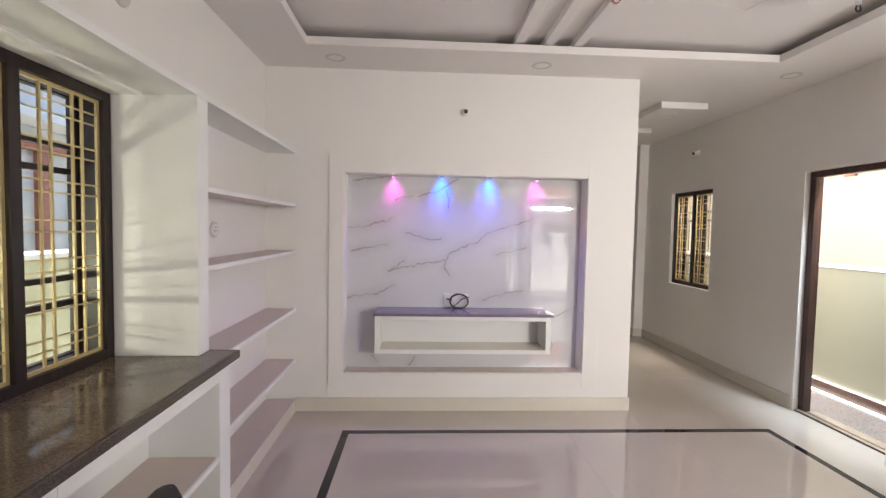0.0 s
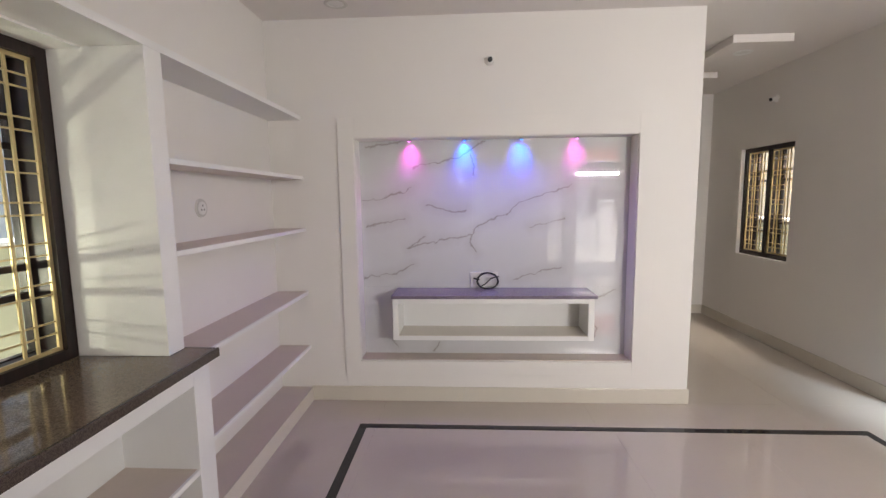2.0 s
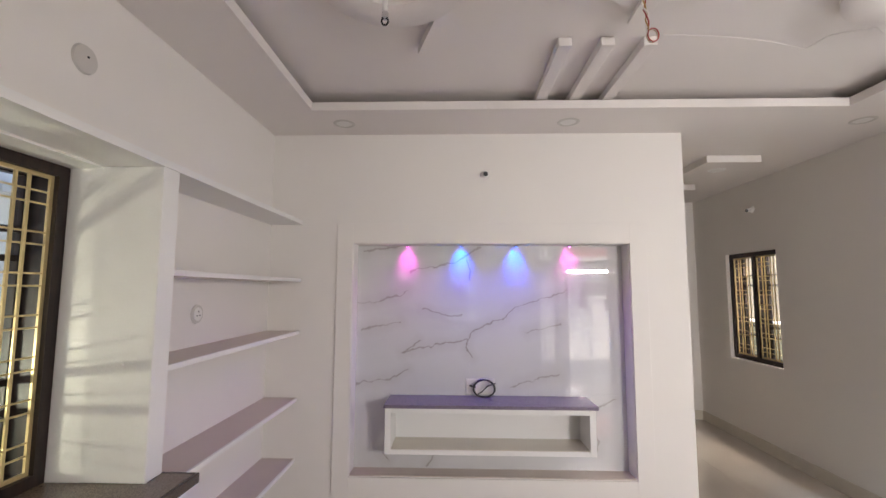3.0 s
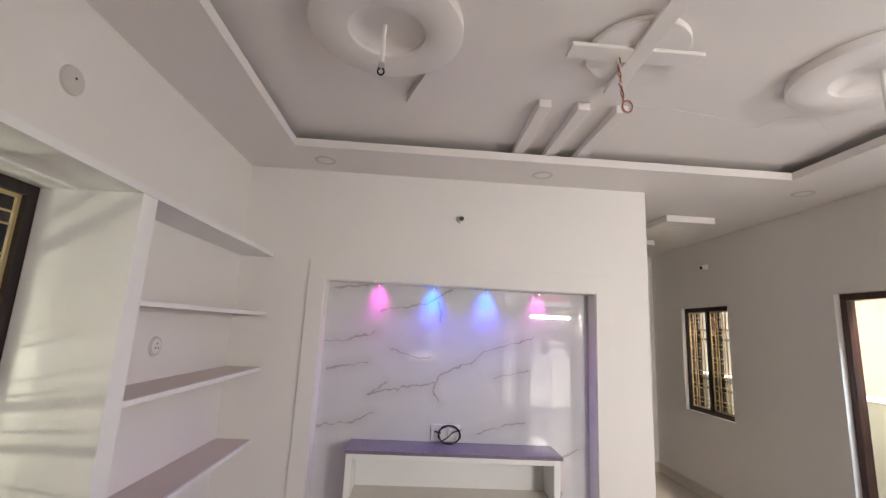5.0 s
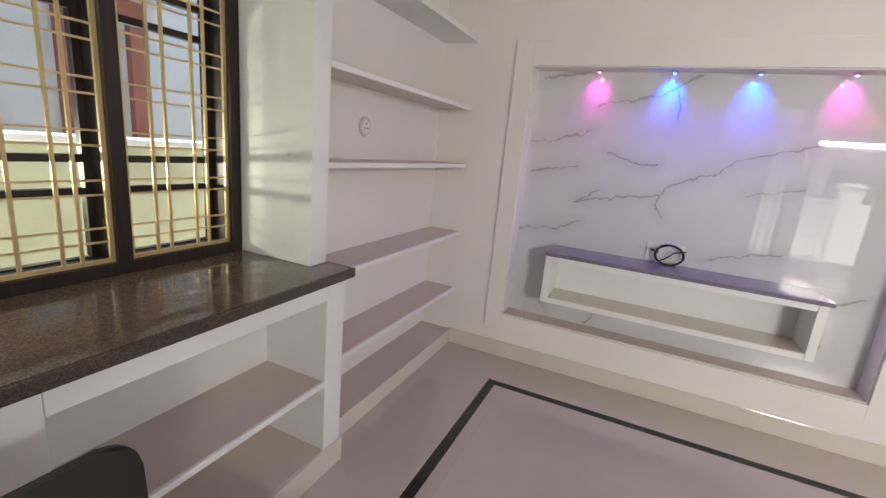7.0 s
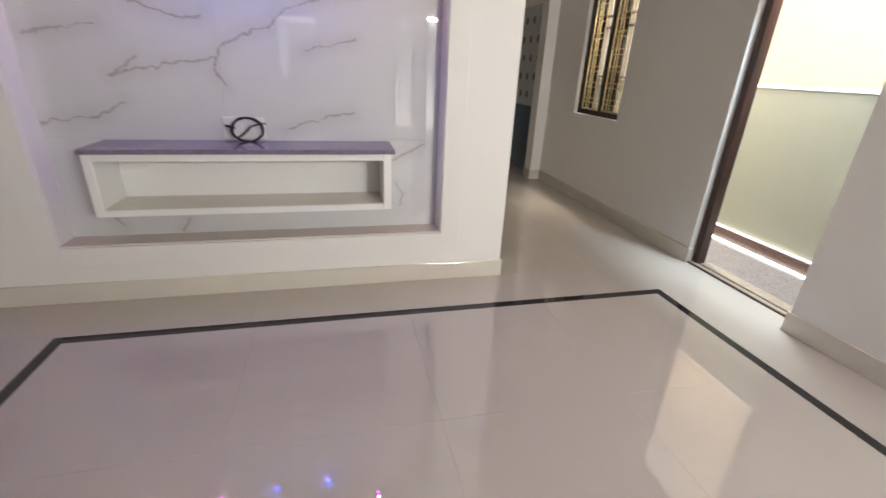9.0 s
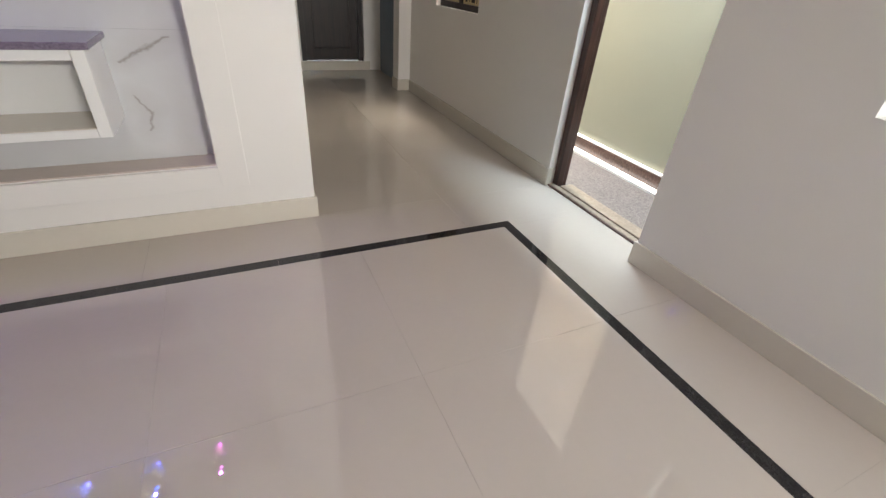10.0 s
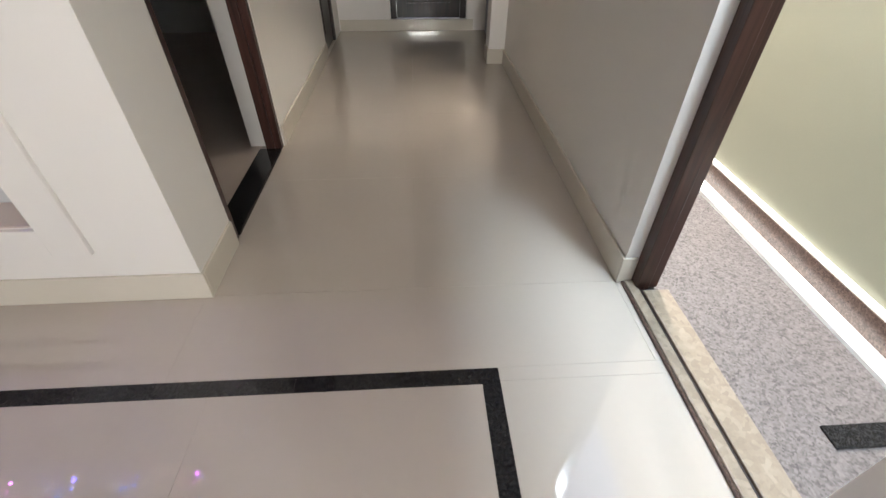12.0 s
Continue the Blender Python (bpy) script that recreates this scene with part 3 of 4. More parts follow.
def bulb_holder(name_at, out):
    """A round base with an angled lamp holder; out: the wall's outward direction."""
    p, o = Vector(name_at), Vector(out)
    t = thing("bulb_holder", "white angled lamp holder without bulb on the wall", "lamp holder", "bulb holders")
    part("base", tube(bmesh.new(), p, p + o * 0.022, 0.036, 0.031, 24), WHITE_PLASTIC, t, smooth=True)
    q = p + o * 0.022
    d = (o + Vector((0, 0, -0.30)) + Vector((0.06, 0, 0)) * abs(o.y)).normalized()
    bm = tube(bmesh.new(), q - d * 0.006, q + d * 0.035, 0.021, 0.019, 20)
    part("neck", bm, WHITE_PLASTIC, t, smooth=True)
    part("socket_mouth", tube(bmesh.new(), q + d * 0.0352, q + d * 0.045, 0.0175, 0.0165, 20), RUBBER, t, "dark open lamp socket")


bulb_holder((1.416, YT, 2.515), (0, -1, 0))
bulb_holder((XR, 5.73, 2.52), (-1, 0, 0))

# shelves on the left wall
XS = 0.045
shelf_unit = thing("wall_shelf_unit", "white built-in shelf unit with beige stone boards", "shelf")
part("end_panel", boxes((-0.337, XS, 2.6865, 2.782, 0.9295, 2.1335), bevel=0.003), TRIM, shelf_unit)
part("top_board", boxes((XL, XS, 1.20, YT - 0.001, 2.134, 2.164), (-0.337, XL - 0.0005, 1.3125, 2.6885, 2.1262, 2.1297)), TRIM, shelf_unit)
for z in (1.716, 1.334, 0.853, 0.428):
    b = part("board", boxes((XL, XS - 0.014, 2.783 if z > 0.9 else 2.795, YT - 0.001, z - 0.010, z + 0.011)), SHELF_STONE, shelf_unit, "beige stone shelf board with white front")
    part("front_edge", boxes((XS - 0.0135, XS, 2.783 if z > 0.9 else 2.795, YT - 0.001, z - 0.012, z + 0.0115), bevel=0.002), TRIM, b)
part("floor_board", boxes((XL, XS - 0.006, 2.795, YT - 0.001, 0.0, 0.104)), SHELF_STONE, shelf_unit, "brown-beige stone bottom board")
part("plinth", boxes((XS - 0.0055, XS + 0.006, 2.797, YT - 0.013, 0.0, 0.106), bevel=0.002), SKIRT, shelf_unit)
part("end_panel", boxes((XL, XS, 1.21, 1.309, 0.9295, 2.13), bevel=0.003), TRIM, shelf_unit)


def round_plate(p, o, holes):
    p, o = Vector(p), Vector(o)
    t = thing("round_socket" if holes else "blank_cover", "round white socket plate inside the shelf" if holes else "round white blank cover plate high on the wall", "socket" if holes else "cover plate")
    part("plate", tube(bmesh.new(), p, p + o * 0.009, 0.052 if holes else 0.056, 0.048 if holes else 0.052, 32), RIM, t, smooth=True)
    if holes:
        part("insert", tube(bmesh.new(), p + o * 0.0091, p + o * 0.013, 0.036, 0.034, 28), WHITE_PLASTIC, t, smooth=True)
        for dy, dz in ((0, 0.014), (-0.012, -0.008), (0.012, -0.008)):
            part("pin_hole", tube(bmesh.new(), p + o * 0.0131 + Vector((0, dy, dz)), p + o * 0.0142 + Vector((0, dy, dz)), 0.0045, n=10), RUBBER, t)
    else:
        part("screw", tube(bmesh.new(), p + o * 0.0091 + Vector((0, 0.008, 0.012)), p + o * 0.011 + Vector((0, 0.008, 0.012)), 0.005, n=10), RUBBER, t)


round_plate((XL, 3.355, 1.515), (1, 0, 0), True)
round_plate((XL, 2.555, 2.508), (1, 0, 0), False)
single("wall_hook", tube(bmesh.new(), (-0.07, 2.69, 1.363), (-0.07, 2.68, 1.363), 0.006, 0.005, 10), WHITE_PLASTIC, "tiny white plug in the window reveal", "wall plug", smooth=True)

# counter below the window
ctr = thing("window_counter", "white built-in counter cupboard with open shelf", "counter")
XC = 0.14
part("post", boxes((XL, XC, 2.683, 2.792, 0.0, 0.892), bevel=0.003), TRIM, ctr)
part("post", boxes((XL, XC, 1.10, 1.776, 0.0, 0.892), bevel=0.003), TRIM, ctr)
part("top_rail", boxes((XL, XC, 1.777, 2.682, 0.807, 0.891), bevel=0.002), TRIM, ctr)
part("back_panel", boxes((XL + 0.001, XL + 0.012, 1.777, 2.682, 0.125, 0.806)), TRIM, ctr)
part("bottom", boxes((XL, XC, 1.777, 2.682, 0.0, 0.120)), SHELF_STONE, ctr, "beige stone bottom board")
sh = part("shelf", boxes((XL + 0.013, XC - 0.016, 1.777, 2.682, 0.425, 0.447)), SHELF_STONE, ctr, "beige stone shelf board")
part("front_edge", boxes((XC - 0.0155, XC - 0.002, 1.777, 2.682, 0.423, 0.4475), bevel=0.002), TRIM, sh)
part("plinth", boxes((XC + 0.0005, XC + 0.012, 1.10, 2.80, 0.0, SK), (XL, XC, 2.7925, 2.80, 0, 0.103), bevel=0.002), SKIRT, ctr)
top = thing("granite_countertop", "polished brown granite countertop below the barred window", "countertop")
part("slab", boxes((XL, 0.172, 1.06, 2.69, 0.8925, 0.929), (XS + 0.001, 0.172, 2.6905, 2.782, 0.8925, 0.929), (-0.338, XL - 0.0005, 1.312, 2.688, 0.9255, 0.9288)), COUNTER, top)
part("edge", boxes((0.1725, 0.188, 1.06, 2.798, 0.8915, 0.930), (XL, 0.1724, 2.7825, 2.798, 0.8915, 0.930), bevel=0.004), COUNTER_EDGE, top, "dark rounded granite edge")


# barred windows
def grille(bm, y0, y1, z0, z1, x, stiles, rows, gap, w=0.0105, d=0.005):
    """A flat-bar grille in a plane of constant x."""
    for a in (y0, y1 - w * 1.4):
        box(bm, x - d, x + d, a, a + w * 1.4, z0, z1)
    for a in (z0, z1 - w * 1.4):
        box(bm, x - d, x + d, y0 + w * 1.4, y1 - w * 1.4, a, a + w * 1.4)
    for s in stiles:
        a = y0 + (y1 - y0) * s
        box(bm, x - d * 0.8, x + d * 0.8, a - w / 2, a + w / 2, z0 + w * 1.4, z1 - w * 1.4)
    for k in range(rows):
        c = z0 + (z1 - z0) * (k + 0.62) / (rows + 0.22)
        for g in (-gap / 2, gap / 2):
            box(bm, x - d * 0.55, x + d * 0.55, y0 + w * 1.4, y1 - w * 1.4, c + g - w * 0.31, c + g + w * 0.31)
    return bm


def barred_window(name, label, x, side, y0, y1, z0, z1, panes, bar, rows, sash_out=0.092, deep=0.075):
    """side: +1 when the room is on the +x side. A wooden frame, gold grilles in it and sashes with rails behind."""
    t = thing(name, label, "window", kind="structure")
    o = -side
    part("window_frame", wall_mesh("y", y0, y1, z0, z1, x - 0.035 - (deep if side > 0 else 0), x + 0.035 + (deep if side < 0 else 0),
         holes=[(y0 + bar + k * ((y1 - y0 - bar) / panes), y0 + (k + 1) * ((y1 - y0 - bar) / panes), z0 + 0.045, z1 - 0.045) for k in range(panes)]), WOOD, t, "dark brown wooden frame")
    for k in range(panes):
        a, b = y0 + bar + k * ((y1 - y0 - bar) / panes), y0 + (k + 1) * ((y1 - y0 - bar) / panes)
        part("grille", grille(bmesh.new(), a + 0.001, b - 0.001, z0 + 0.046, z1 - 0.046, x + side * 0.012, (0.25, 0.375, 0.64, 0.765), rows, 0.046), GOLD, t, "gold painted steel bars")
        sx = x + o * sash_out
        h = z1 - z0
        zs = [z0 + 0.0, z0 + 0.05, z0 + h * 0.215, z0 + h * 0.235, z0 + h * 0.305, z0 + h * 0.325, z0 + h * 0.685, z0 + h * 0.705, z0 + h * 0.775, z0 + h * 0.795, z1 - 0.05, z1]
        s = part("sash", wall_mesh("y", a - 0.012, b + 0.012, z0, z1, sx - 0.015, sx + 0.015,
                 holes=[(a + 0.024, b - 0.024, zs[i], zs[i + 1]) for i in range(1, 11, 2)]), WOOD, t, "dark wooden sash with cross rails")
        part("pane", boxes((sx - 0.002, sx + 0.002, a + 0.024, b - 0.024, z0 + 0.05, z1 - 0.05)), GLASS, s).visible_shadow = False
    return t


barred_window("window_1", "dark wooden window with gold bars over the counter", -0.375, 1, 1.311, 2.689, 0.9255, 2.129, 3, 0.045, 7)
barred_window("window_2", "dark wooden two-part window with gold bars", 4.46, -1, 5.436, 6.235, 0.891, 2.067, 2, 0.045, 7)
barred_window("window_3", "dark wooden window with gold bars beside the doorway", 4.43, -1, 1.452, 2.758, 0.882, 2.068, 3, 0.045, 7)


def front_window(name, label, x0, x1, z0, z1):
    """A barred window in the front wall, along x."""
    t = thing(name, label, "window", kind="structure")
    yc = YB - 0.1
    part("window_frame", wall_mesh("x", x0, x1, z0, z1, yc - 0.035, yc + 0.035, holes=[(x0 + 0.045, x1 - 0.045, z0 + 0.045, z1 - 0.045)]), WOOD, t, "dark brown wooden frame")
    bm = grille(bmesh.new(), x0 + 0.046, x1 - 0.046, z0 + 0.046, z1 - 0.046, 0, (0.25, 0.375, 0.64, 0.765), max(2, round((z1 - z0) / 0.16)), 0.05, w=0.02, d=0.008)
    part("grille", turned(bm, Matrix.Translation((0, yc, 0)) @ Matrix(((0, 1, 0, 0), (1, 0, 0, 0), (0, 0, 1, 0), (0, 0, 0, 1)))), GOLD, t, "gold painted steel bars")


front_window("window_4", "narrow barred side light beside the entrance", 2.842, 3.248, 0.102, 2.078)
front_window("window_5", "barred fanlight over the entrance door", 3.402, 4.358, 2.172, 2.578)
front_window("window_7", "small barred fanlight over the side light", 2.842, 3.248, 2.172, 2.578)
front_window("window_6", "small barred window in the front wall", 0.952, 1.688, 0.952, 1.998)


# door frames and doors
def door_frame(name, label, axis, a0, a1, z1, t0, t1, mat, w=0.065):
    """Two posts and a head, with a rebate, set in an opening."""
    t = thing(name, label, "door", kind="structure")
    mid = t0 + (t1 - t0) * 0.55

    def bar(nm, p0, p1, q0, q1):
        rows = []
        for (u0, u1), (s0, s1) in (((p0, p1), (t0, mid)), ((p0 + (0.012 if p1 - p0 > 0.1 else (0.0 if p0 == a0 else 0.012)), p1 - (0.012 if p0 == a0 or p1 - p0 > 0.1 else 0.0)), (mid, t1))):
            rows.append((u0, u1, s0, s1, q0, q1) if axis == "x" else (s0, s1, u0, u1, q0, q1))
        part(nm, boxes(*rows, bevel=0.003), mat, t)

    bar("door_post", a0, a0 + w, 0.0, z1 - w)
    bar("door_post", a1 - w, a1, 0.0, z1 - w)
    bar("door_head", a0, a1, z1 - w, z1)
    return t


door_1 = door_frame("door_1", "dark brown wooden frame of the open side doorway", "y", 3.342, 4.243, 2.098, 4.432, 4.517, WOOD_RED, 0.052)
part("door_sill", boxes((4.4025, 4.440, 3.354, 4.235, -0.004, 0.014), (4.4505, 4.545, 3.408, 4.177, -0.004, 0.016), bevel=0.004), THRESH, door_1, "worn tan stone door sill")
part("sill_groove", boxes((4.4405, 4.45, 3.408, 4.177, -0.004, 0.006)), WOOD, door_1)
part("sill_edge", boxes((4.391, 4.402, 3.354, 4.235, -0.0012, 0.011), bevel=0.003), BROWN_STONE, door_1, "chipped dark brown sill edge")
door_2 = door_frame("door_2", "dark brown wooden frame of the dark side room", "y", 4.552, 5.428, 2.098, 2.80, 2.884, WOOD_RED, 0.05)
part("door_sill", boxes((2.765, 2.884, 4.603, 5.377, -0.004, 0.012), bevel=0.003), BLACK_TILE, door_2, "polished black granite threshold")


def leaf_door(name, label, axis, a0, a1, z0, z1, t0, t1, mat):
    """A closed panelled leaf in its frame."""
    t = thing(name, label, "door", kind="structure")

    def r(u0, u1, s0, s1, q0, q1):
        return (u0, u1, s0, s1, q0, q1) if axis == "x" else (s0, s1, u0, u1, q0, q1)

    part("door_post", boxes(r(a0, a0 + 0.06, t0, t1, z0, z1 - 0.06), bevel=0.003), mat, t)
    part("door_post", boxes(r(a1 - 0.06, a1, t0, t1, z0, z1 - 0.06), bevel=0.003), mat, t)
    part("door_head", boxes(r(a0, a1, t0, t1, z1 - 0.06, z1), bevel=0.003), mat, t)
    m0, m1 = t0 + (t1 - t0) * 0.3, t0 + (t1 - t0) * 0.75
    part("leaf", boxes(r(a0 + 0.062, a1 - 0.062, m0, m1, z0 + 0.004, z1 - 0.062), bevel=0.003), mat, t)
    for q0, q1 in ((z0 + 0.14, z0 + 0.82), (z0 + 0.98, z1 - 0.2)):
        part("panel", boxes(r(a0 + 0.16, a1 - 0.16, m0 - 0.008, m1 + 0.008, q0, q1), bevel=0.006), mat, t)
    return t


leaf_door("door_3", "closed dark brown panelled door in the end wall", "x", 3.412, 4.178, 0.102, 2.118, 8.04, 8.12, WOOD)
leaf_door("door_4", "closed dark brown panelled door in the far passage", "y", 7.122, 7.718, 0.0, 2.098, 2.80, 2.884, WOOD)
bath = thing("door_5", "bathroom door with blue lower half and printed upper half", "door", kind="structure")
part("lower_leaf", boxes((4.36, 4.40, 7.145, 7.895, 0.01, 0.86), bevel=0.002), BLUE_DOOR, bath, "blue laminate half")
up = part("upper_leaf", boxes((4.36, 4.40, 7.145, 7.895, 0.861, 2.045), bevel=0.002), PRINT_DOOR, bath, "white laminate half with dark flowers")
for i in range(3):
    for k in range(5):
        y, z = 7.27 + 0.22 * i + 0.05 * (k % 2), 1.0 + 0.22 * k
        bm = bmesh.new()
        for j in range(5):
            a = j * math.tau / 5 + i
            tube(bm, (4.3595, y + 0.022 * math.cos(a), z + 0.028 * math.sin(a)), (4.357, y + 0.022 * math.cos(a), z + 0.028 * math.sin(a)), 0.021, n=8)
        part("flower_print", bm, PRINT_SPOT, up)
front_frame = door_frame("door_6", "dark brown wooden frame of the open entrance", "x", 3.402, 4.358, 2.118, YB - 0.15, YB - 0.05, WOOD_RED)

# chair beside the counter
chair = thing("plastic_chair", "black moulded plastic chair with rounded back beside the counter", "chair")
bm = bmesh.new()
box(bm, 0.50, 0.90, 1.44, 1.84, 0.40, 0.425, bevel=0.01)
part("seat", bm, DARK_PLASTIC, chair)
bm = bmesh.new()
outline = [(-0.21, 0.0), (0.21, 0.0), (0.215, 0.34)] + [(0.215 - 0.06 + 0.06 * math.cos(a), 0.40 + 0.06 * math.sin(a)) for a in np.linspace(0, math.pi / 2, 7)] + [(-0.155 - 0.06 * math.sin(a), 0.40 + 0.06 * math.cos(a)) for a in np.linspace(0, math.pi / 2, 7)] + [(-0.215, 0.34)]
prism(bm, outline, -0.012, 0.012)
bmesh.ops.bevel(bm, geom=[e for e in bm.edges if abs(e.verts[0].co.z - e.verts[1].co.z) < 1e-6], offset=0.006, segments=2, affect="EDGES")
m = Matrix.Translation((0.475, 1.58, 0.418)) @ Matrix.Rotation(radians(-6), 4, "Y") @ Matrix(((0, 0, 1, 0), (1, 0, 0, 0), (0, 1, 0, 0), (0, 0, 0, 1)))
part("backrest", turned(bm, m), DARK_PLASTIC, chair)
for x, y in ((0.50, 1.45), (0.50, 1.80), (0.86, 1.45), (0.86, 1.80)):
    part("leg", tube(bmesh.new(), (x + 0.02 * (1 if x > 0.7 else -1) + 0.02, y + 0.018, 0.0), (x + 0.02, y + 0.018, 0.402), 0.016, 0.022, 12), DARK_PLASTIC, chair, smooth=True)

# ---- outside ----
single("ground", boxes((-60, 60, -60, 60, -0.42, -0.30)), GREY_ROAD, "dusty pale cement ground round the house", "ground", kind="structure")
single("plinth_ground", boxes((-0.42, 4.60, YB - 0.2, 8.2, -0.30, -0.03)), GREY_ROAD, "cement base under the house", "base", kind="structure")
single("side_pavement", boxes((4.60, 5.03, -3.0, 9.5, -0.30, -0.015)), PAVING, "grey-pink granite paving beside the doorway", "pavement", kind="structure")
single("doorway_paving", boxes((4.4005, 4.5995, 3.25, 4.30, -0.03, -0.012)), PAVING, "grey-pink granite strip outside the sill", "pavement", kind="structure")
single("drain_cover", boxes((4.742, 4.99, 3.59, 3.655, -0.0145, -0.006), bevel=0.002), BLACK_TILE, "black strip set into the granite paving", "drain cover")
# Sunlit strip of paving, its brightness put into a white colour.
single("pavement_edge", boxes((5.0305, 5.098, -3.0, 9.5, -0.30, 0.0)), WHITE_EDGE, "paving strip along the compound wall, coloured sunlit white", "kerb", kind="structure")
cw = thing("compound_wall", "pale green compound wall with white coping", "wall")
part("base", boxes((5.10, 5.3, -3.0, 9.5, 0.0, 0.092), bevel=0.003), BROWN_STONE, cw, "red-brown granite base course")
# Ledge and coping are white because their sunlit tops are put into the colour.
part("ledge", boxes((5.102, 5.3, -3.0, 9.5, 0.0925, 0.103)), WHITE_EDGE, cw)
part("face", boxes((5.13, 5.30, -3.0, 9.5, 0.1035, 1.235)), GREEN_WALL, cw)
part("coping", boxes((5.125, 5.32, -3.0, 9.5, 1.2355, 1.262), bevel=0.003), WHITE_EDGE, cw)
nb = thing("neighbour_house", "cream rendered neighbouring house beyond the compound wall", "house")
part("wall", boxes((6.6, 9.0, -6.0, 12.0, -0.30, 6.0)), CREAM_WALL, nb)
part("pipe_bracket", boxes((6.56, 6.598, 5.9, 6.05, 2.32, 2.42)), RED_BROWN, nb, "red-brown bracket")

# left side
lw = thing("boundary_wall", "lime-washed boundary wall outside the counter window", "wall")
part("face", boxes((-1.62, -1.42, -3.0, 12.0, -0.30, 1.30)), LIME_WALL, lw)
part("coping", boxes((-1.65, -1.39, -3.0, 12.0, 1.301, 1.335), bevel=0.004), WHITE_EDGE, lw)
lh = thing("neighbour_building", "white rendered neighbouring house with red-brown window frames", "house")
part("wall", wall_mesh("y", -6.0, 14.0, -0.30, 6.6, -5.0, -3.4, holes=[(2.9, 4.2, 0.9, 2.5), (5.4, 6.6, 0.9, 2.5), (0.4, 1.6, 0.9, 2.5)]), PALE_WALL, lh)
for y0, y1 in ((2.9, 4.2), (5.4, 6.6), (0.4, 1.6)):
    w = part("window", wall_mesh("y", y0, y1, 0.9, 2.5, -3.5, -3.38, holes=[(y0 + 0.14, (y0 + y1) / 2 - 0.06, 1.04, 2.36), ((y0 + y1) / 2 + 0.06, y1 - 0.14, 1.04, 2.36)]), RED_BROWN, lh, "red-brown window frame")
    part("pane", boxes((-3.47, -3.46, y0 + 0.14, y1 - 0.14, 1.04, 2.36)), PALE_WALL, w)
    part("shade", boxes((-3.38, -2.95, y0 - 0.2, y1 + 0.2, 2.62, 2.70), bevel=0.004), PALE_WALL, lh, "concrete sunshade")
part("band", boxes((-3.395, -3.33, -6.0, 14.0, 3.1, 3.35)), RED_BROWN, lh, "red-brown floor band")

# front yard
single("porch_floor", boxes((-0.6, 4.75, -3.0, YB - 0.201, -0.30, -0.02)), PORCH, "pale tiled porch before the entrance", "pavement", kind="structure")
fw = thing("front_compound_wall", "white front compound wall with square pillars", "wall")
part("face", boxes((-1.4, 2.9, -5.15, -5.0, -0.30, 0.5)), WHITE_EDGE, fw)
part("face", boxes((5.451, 9.0, -5.15, -5.0, -0.30, 1.05)), WHITE_EDGE, fw)
for x in (2.9, 5.09):
    p = part("pillar", boxes((x, x + 0.36, -5.25, -4.9, -0.30, 1.40), bevel=0.008), WHITE_EDGE, fw)
    part("cap", boxes((x - 0.05, x + 0.41, -5.30, -4.85, 1.401, 1.48), bevel=0.01), WHITE_EDGE, p)
gate = thing("front_gate", "white steel bar gate with scrolls in the front yard", "gate")
for z in (-0.22, 0.35, 1.05):
    part("rail", boxes((3.27, 5.08, -5.07, -5.03, z, z + 0.045)), WHITE_EDGE, gate)
for i in range(19):
    part("bar", boxes((3.30 + i * 0.095, 3.32 + i * 0.095, -5.06, -5.04, -0.175, 1.05)), WHITE_EDGE, gate)
for i in range(5):
    c = Vector((3.55 + i * 0.33, -5.02, 0.70))
    pts = [c + Vector((0.05 + 0.012 * a, 0, 0)).length * Vector((math.cos(a), 0, 1.6 * math.sin(a))) for a in np.linspace(0, 8.5, 34)]
    part("scroll", hose(bmesh.new(), pts, 0.012, 6), WHITE_EDGE, gate, smooth=True)
oh = thing("opposite_house", "white house across the street with a red banner", "house")
part("wall", wall_mesh("x", -6, 14, -0.30, 2.43, -11.5, -9.6, holes=[(3.0, 4.2, 0.8, 1.9), (6.1, 7.3, 0.8, 1.9), (0.4, 1.6, 0.8, 1.9)]), PALE_WALL, oh)
part("sunshade", boxes((-6, 14, -11.5, -8.9, 2.431, 2.93), bevel=0.01), WHITE_EDGE, oh, "white concrete slab edge")
part("upper_wall", boxes((-6, 14, -11.5, -9.6, 2.931, 5.2)), PALE_WALL, oh)
part("banner", boxes((5.25, 6.95, -9.0, -8.96, 2.931, 3.72)), RED_CLOTH, oh, "plain red banner")
for x in (3.0, 6.1, 0.4):
    part("window", boxes((x, x + 1.2, -9.85, -9.8, 0.8, 1.9)), DARK_PLASTIC, oh, "dark window")

# ---- floor pieces ----
floor = single("floor", boxes((XL, 4.40, YB, YE, -0.03, -0.0016), (4.401, 4.6, YB, 3.2, -0.03, -0.0016)), GROUT, "glossy cream tiled floor with a black border line", "floor", kind="structure")
G = 0.0003
tile_cache = {}


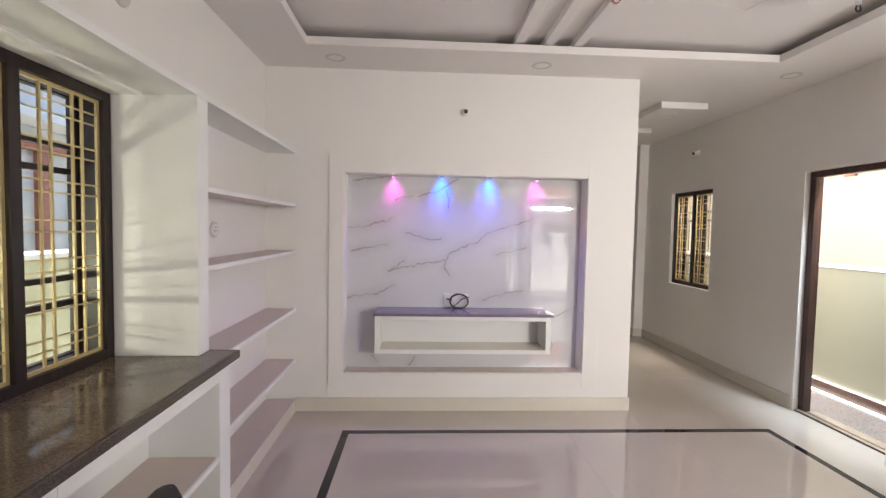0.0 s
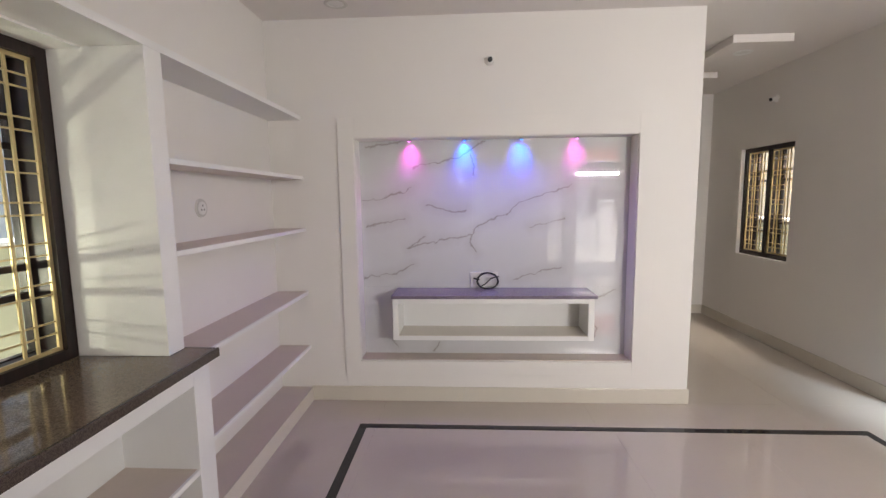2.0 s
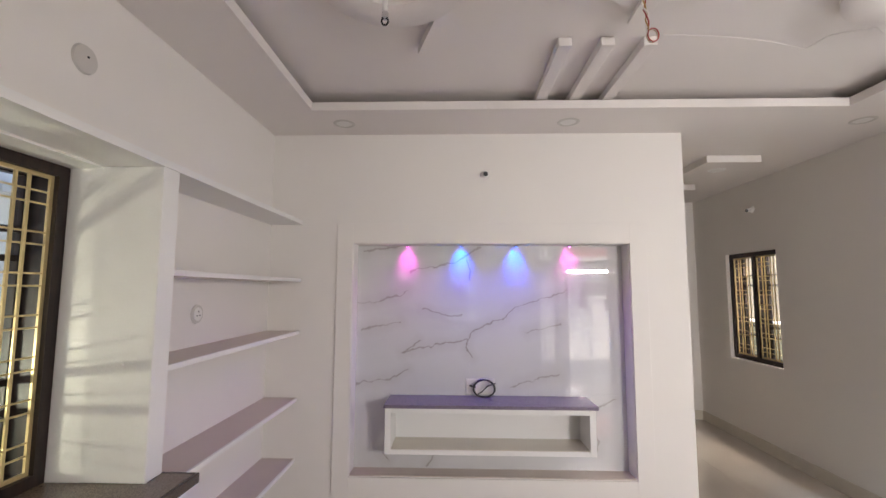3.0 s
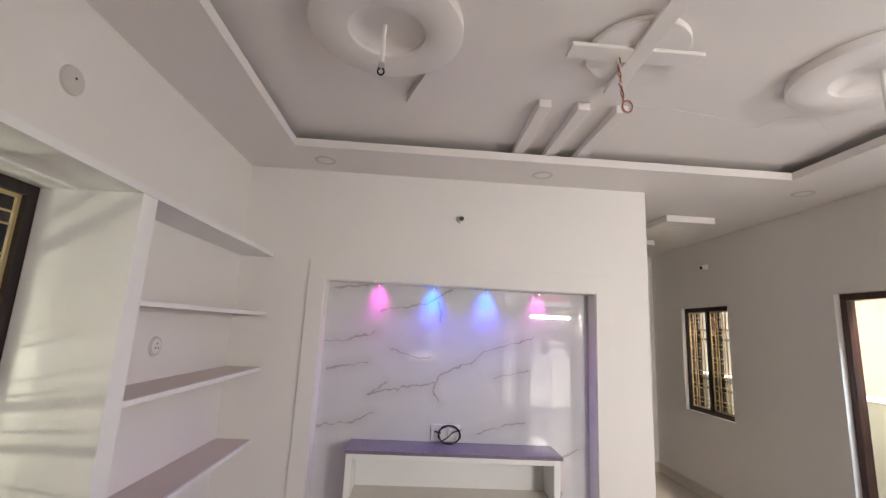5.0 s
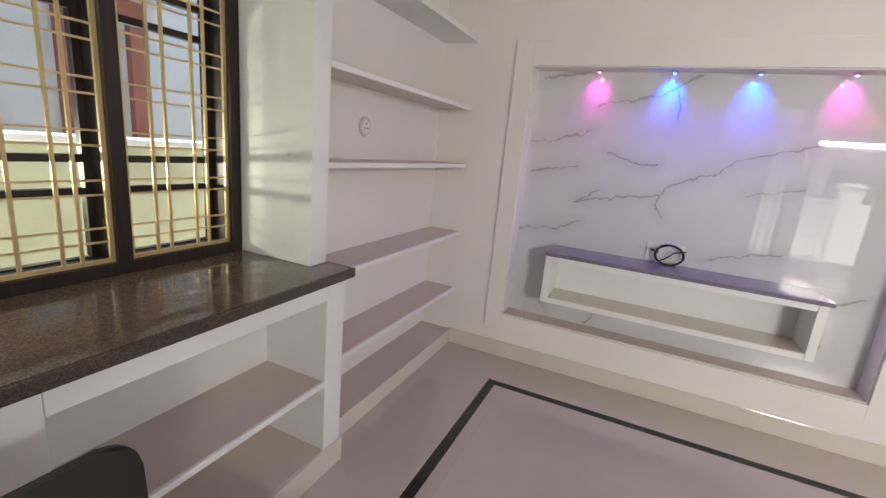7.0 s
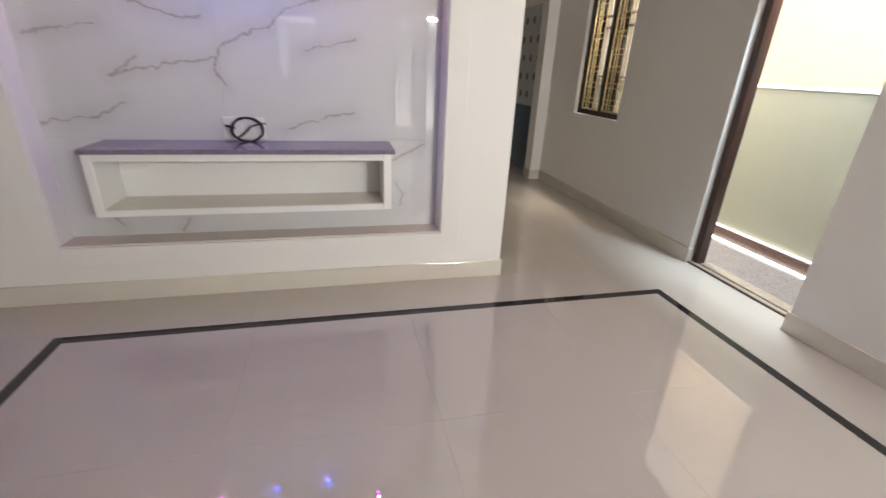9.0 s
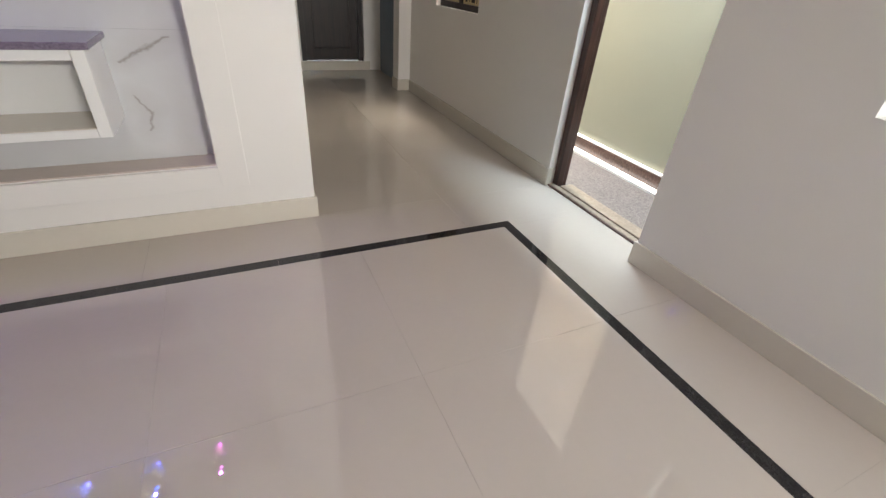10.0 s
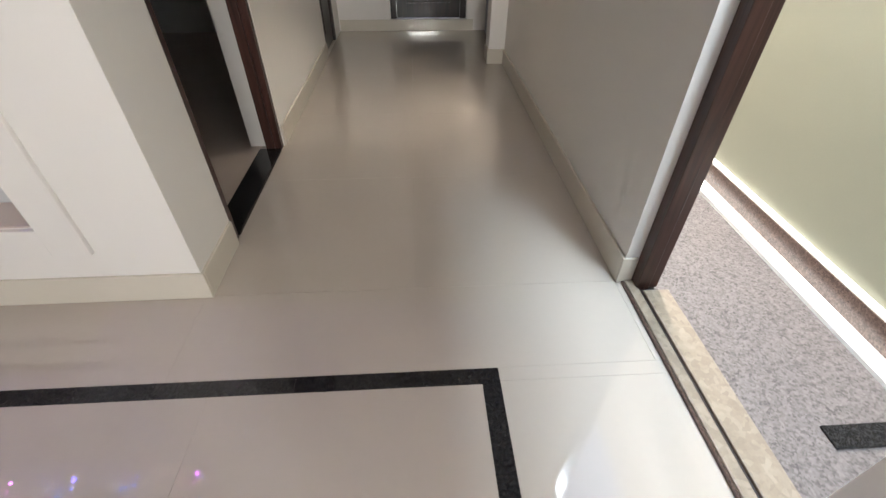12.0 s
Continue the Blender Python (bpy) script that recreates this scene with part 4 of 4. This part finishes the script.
def tile(x0, x1, y0, y1, mat=None, name="floor_tile"):
    mat = mat or TILE
    key = (round(x1 - x0, 3), round(y1 - y0, 3), mat.name)
    if key not in tile_cache:
        w, h = (x1 - x0) / 2 - G, (y1 - y0) / 2 - G
        bm = bmesh.new()
        lo = [bm.verts.new((sx * w, sy * h, -0.0015)) for sx, sy in ((-1, -1), (1, -1), (1, 1), (-1, 1))]
        md = [bm.verts.new((sx * w, sy * h, -0.0003)) for sx, sy in ((-1, -1), (1, -1), (1, 1), (-1, 1))]
        hi = [bm.verts.new((sx * (w - 0.0004), sy * (h - 0.0004), 0.0)) for sx, sy in ((-1, -1), (1, -1), (1, 1), (-1, 1))]
        for a, b in ((lo, md), (md, hi)):
            for k in range(4):
                bm.faces.new((a[k], a[(k + 1) % 4], b[(k + 1) % 4], b[k]))
        bm.faces.new(hi)
        tile_cache[key] = mesh_of(name, bm, mat)
    ob = new(name, tile_cache[key])
    ob.location = ((x0 + x1) / 2, (y0 + y1) / 2, 0)
    ob.parent = floor


def tiles(x0, x1, y0, y1, sx, sy, ox, oy, mat=None, name="floor_tile"):
    """Fills a rectangle with tiles of sx by sy, joints at ox and oy."""
    def cuts(a, b, o, s):
        k = math.ceil((a - o) / s - 1e-6)
        c = [a]
        while o + k * s < b - 0.02:
            if o + k * s > a + 0.02:
                c.append(o + k * s)
            k += 1
        return c + [b]
    xs, ys = cuts(x0, x1, ox, sx), cuts(y0, y1, oy, sy)
    for a, b in zip(xs, xs[1:]):
        for c, d in zip(ys, ys[1:]):
            tile(a, b, c, d, mat, name)


LX0, LX1, LY0, LY1, LW = 0.50, 3.873, -0.65, 3.887, 0.055
tiles(LX0 + LW, LX1 - LW, LY0 + LW, LY1 - LW, 0.80, 0.80, LX1 - LW, LY1 - LW)
tiles(LX0, LX1, LY1 - LW, LY1, 0.61, 9, 3.26, 0, BLACK_TILE, "border_tile")
tiles(LX0, LX1, LY0, LY0 + LW, 0.61, 9, 3.26, 0, BLACK_TILE, "border_tile")
tiles(LX0, LX0 + LW, LY0 + LW, LY1 - LW, 9, 0.61, 0, 3.42, BLACK_TILE, "border_tile")
tiles(LX1 - LW, LX1, LY0 + LW, LY1 - LW, 9, 0.61, 0, 3.42, BLACK_TILE, "border_tile")
tiles(XL, LX0, YB, LY1, 0.80, 0.80, LX0, 3.84)
tiles(LX1, 4.40, YB, LY1, 0.80, 0.80, LX1, 3.84)
tiles(LX0, LX1, YB, LY0, 0.80, 0.80, LX1, LY0)
tiles(XL, 4.40, LY1, YT, 0.75, 0.80, 2.872, YT)
tiles(XT, 4.40, YT, YE, 0.75, 0.80, 2.872, YT)
single("side_room_floor", boxes((XL, 2.764, 4.46, YE, -0.03, -0.001)), SHELF_STONE, "brownish stone floor of the dark side room", "floor", kind="structure")
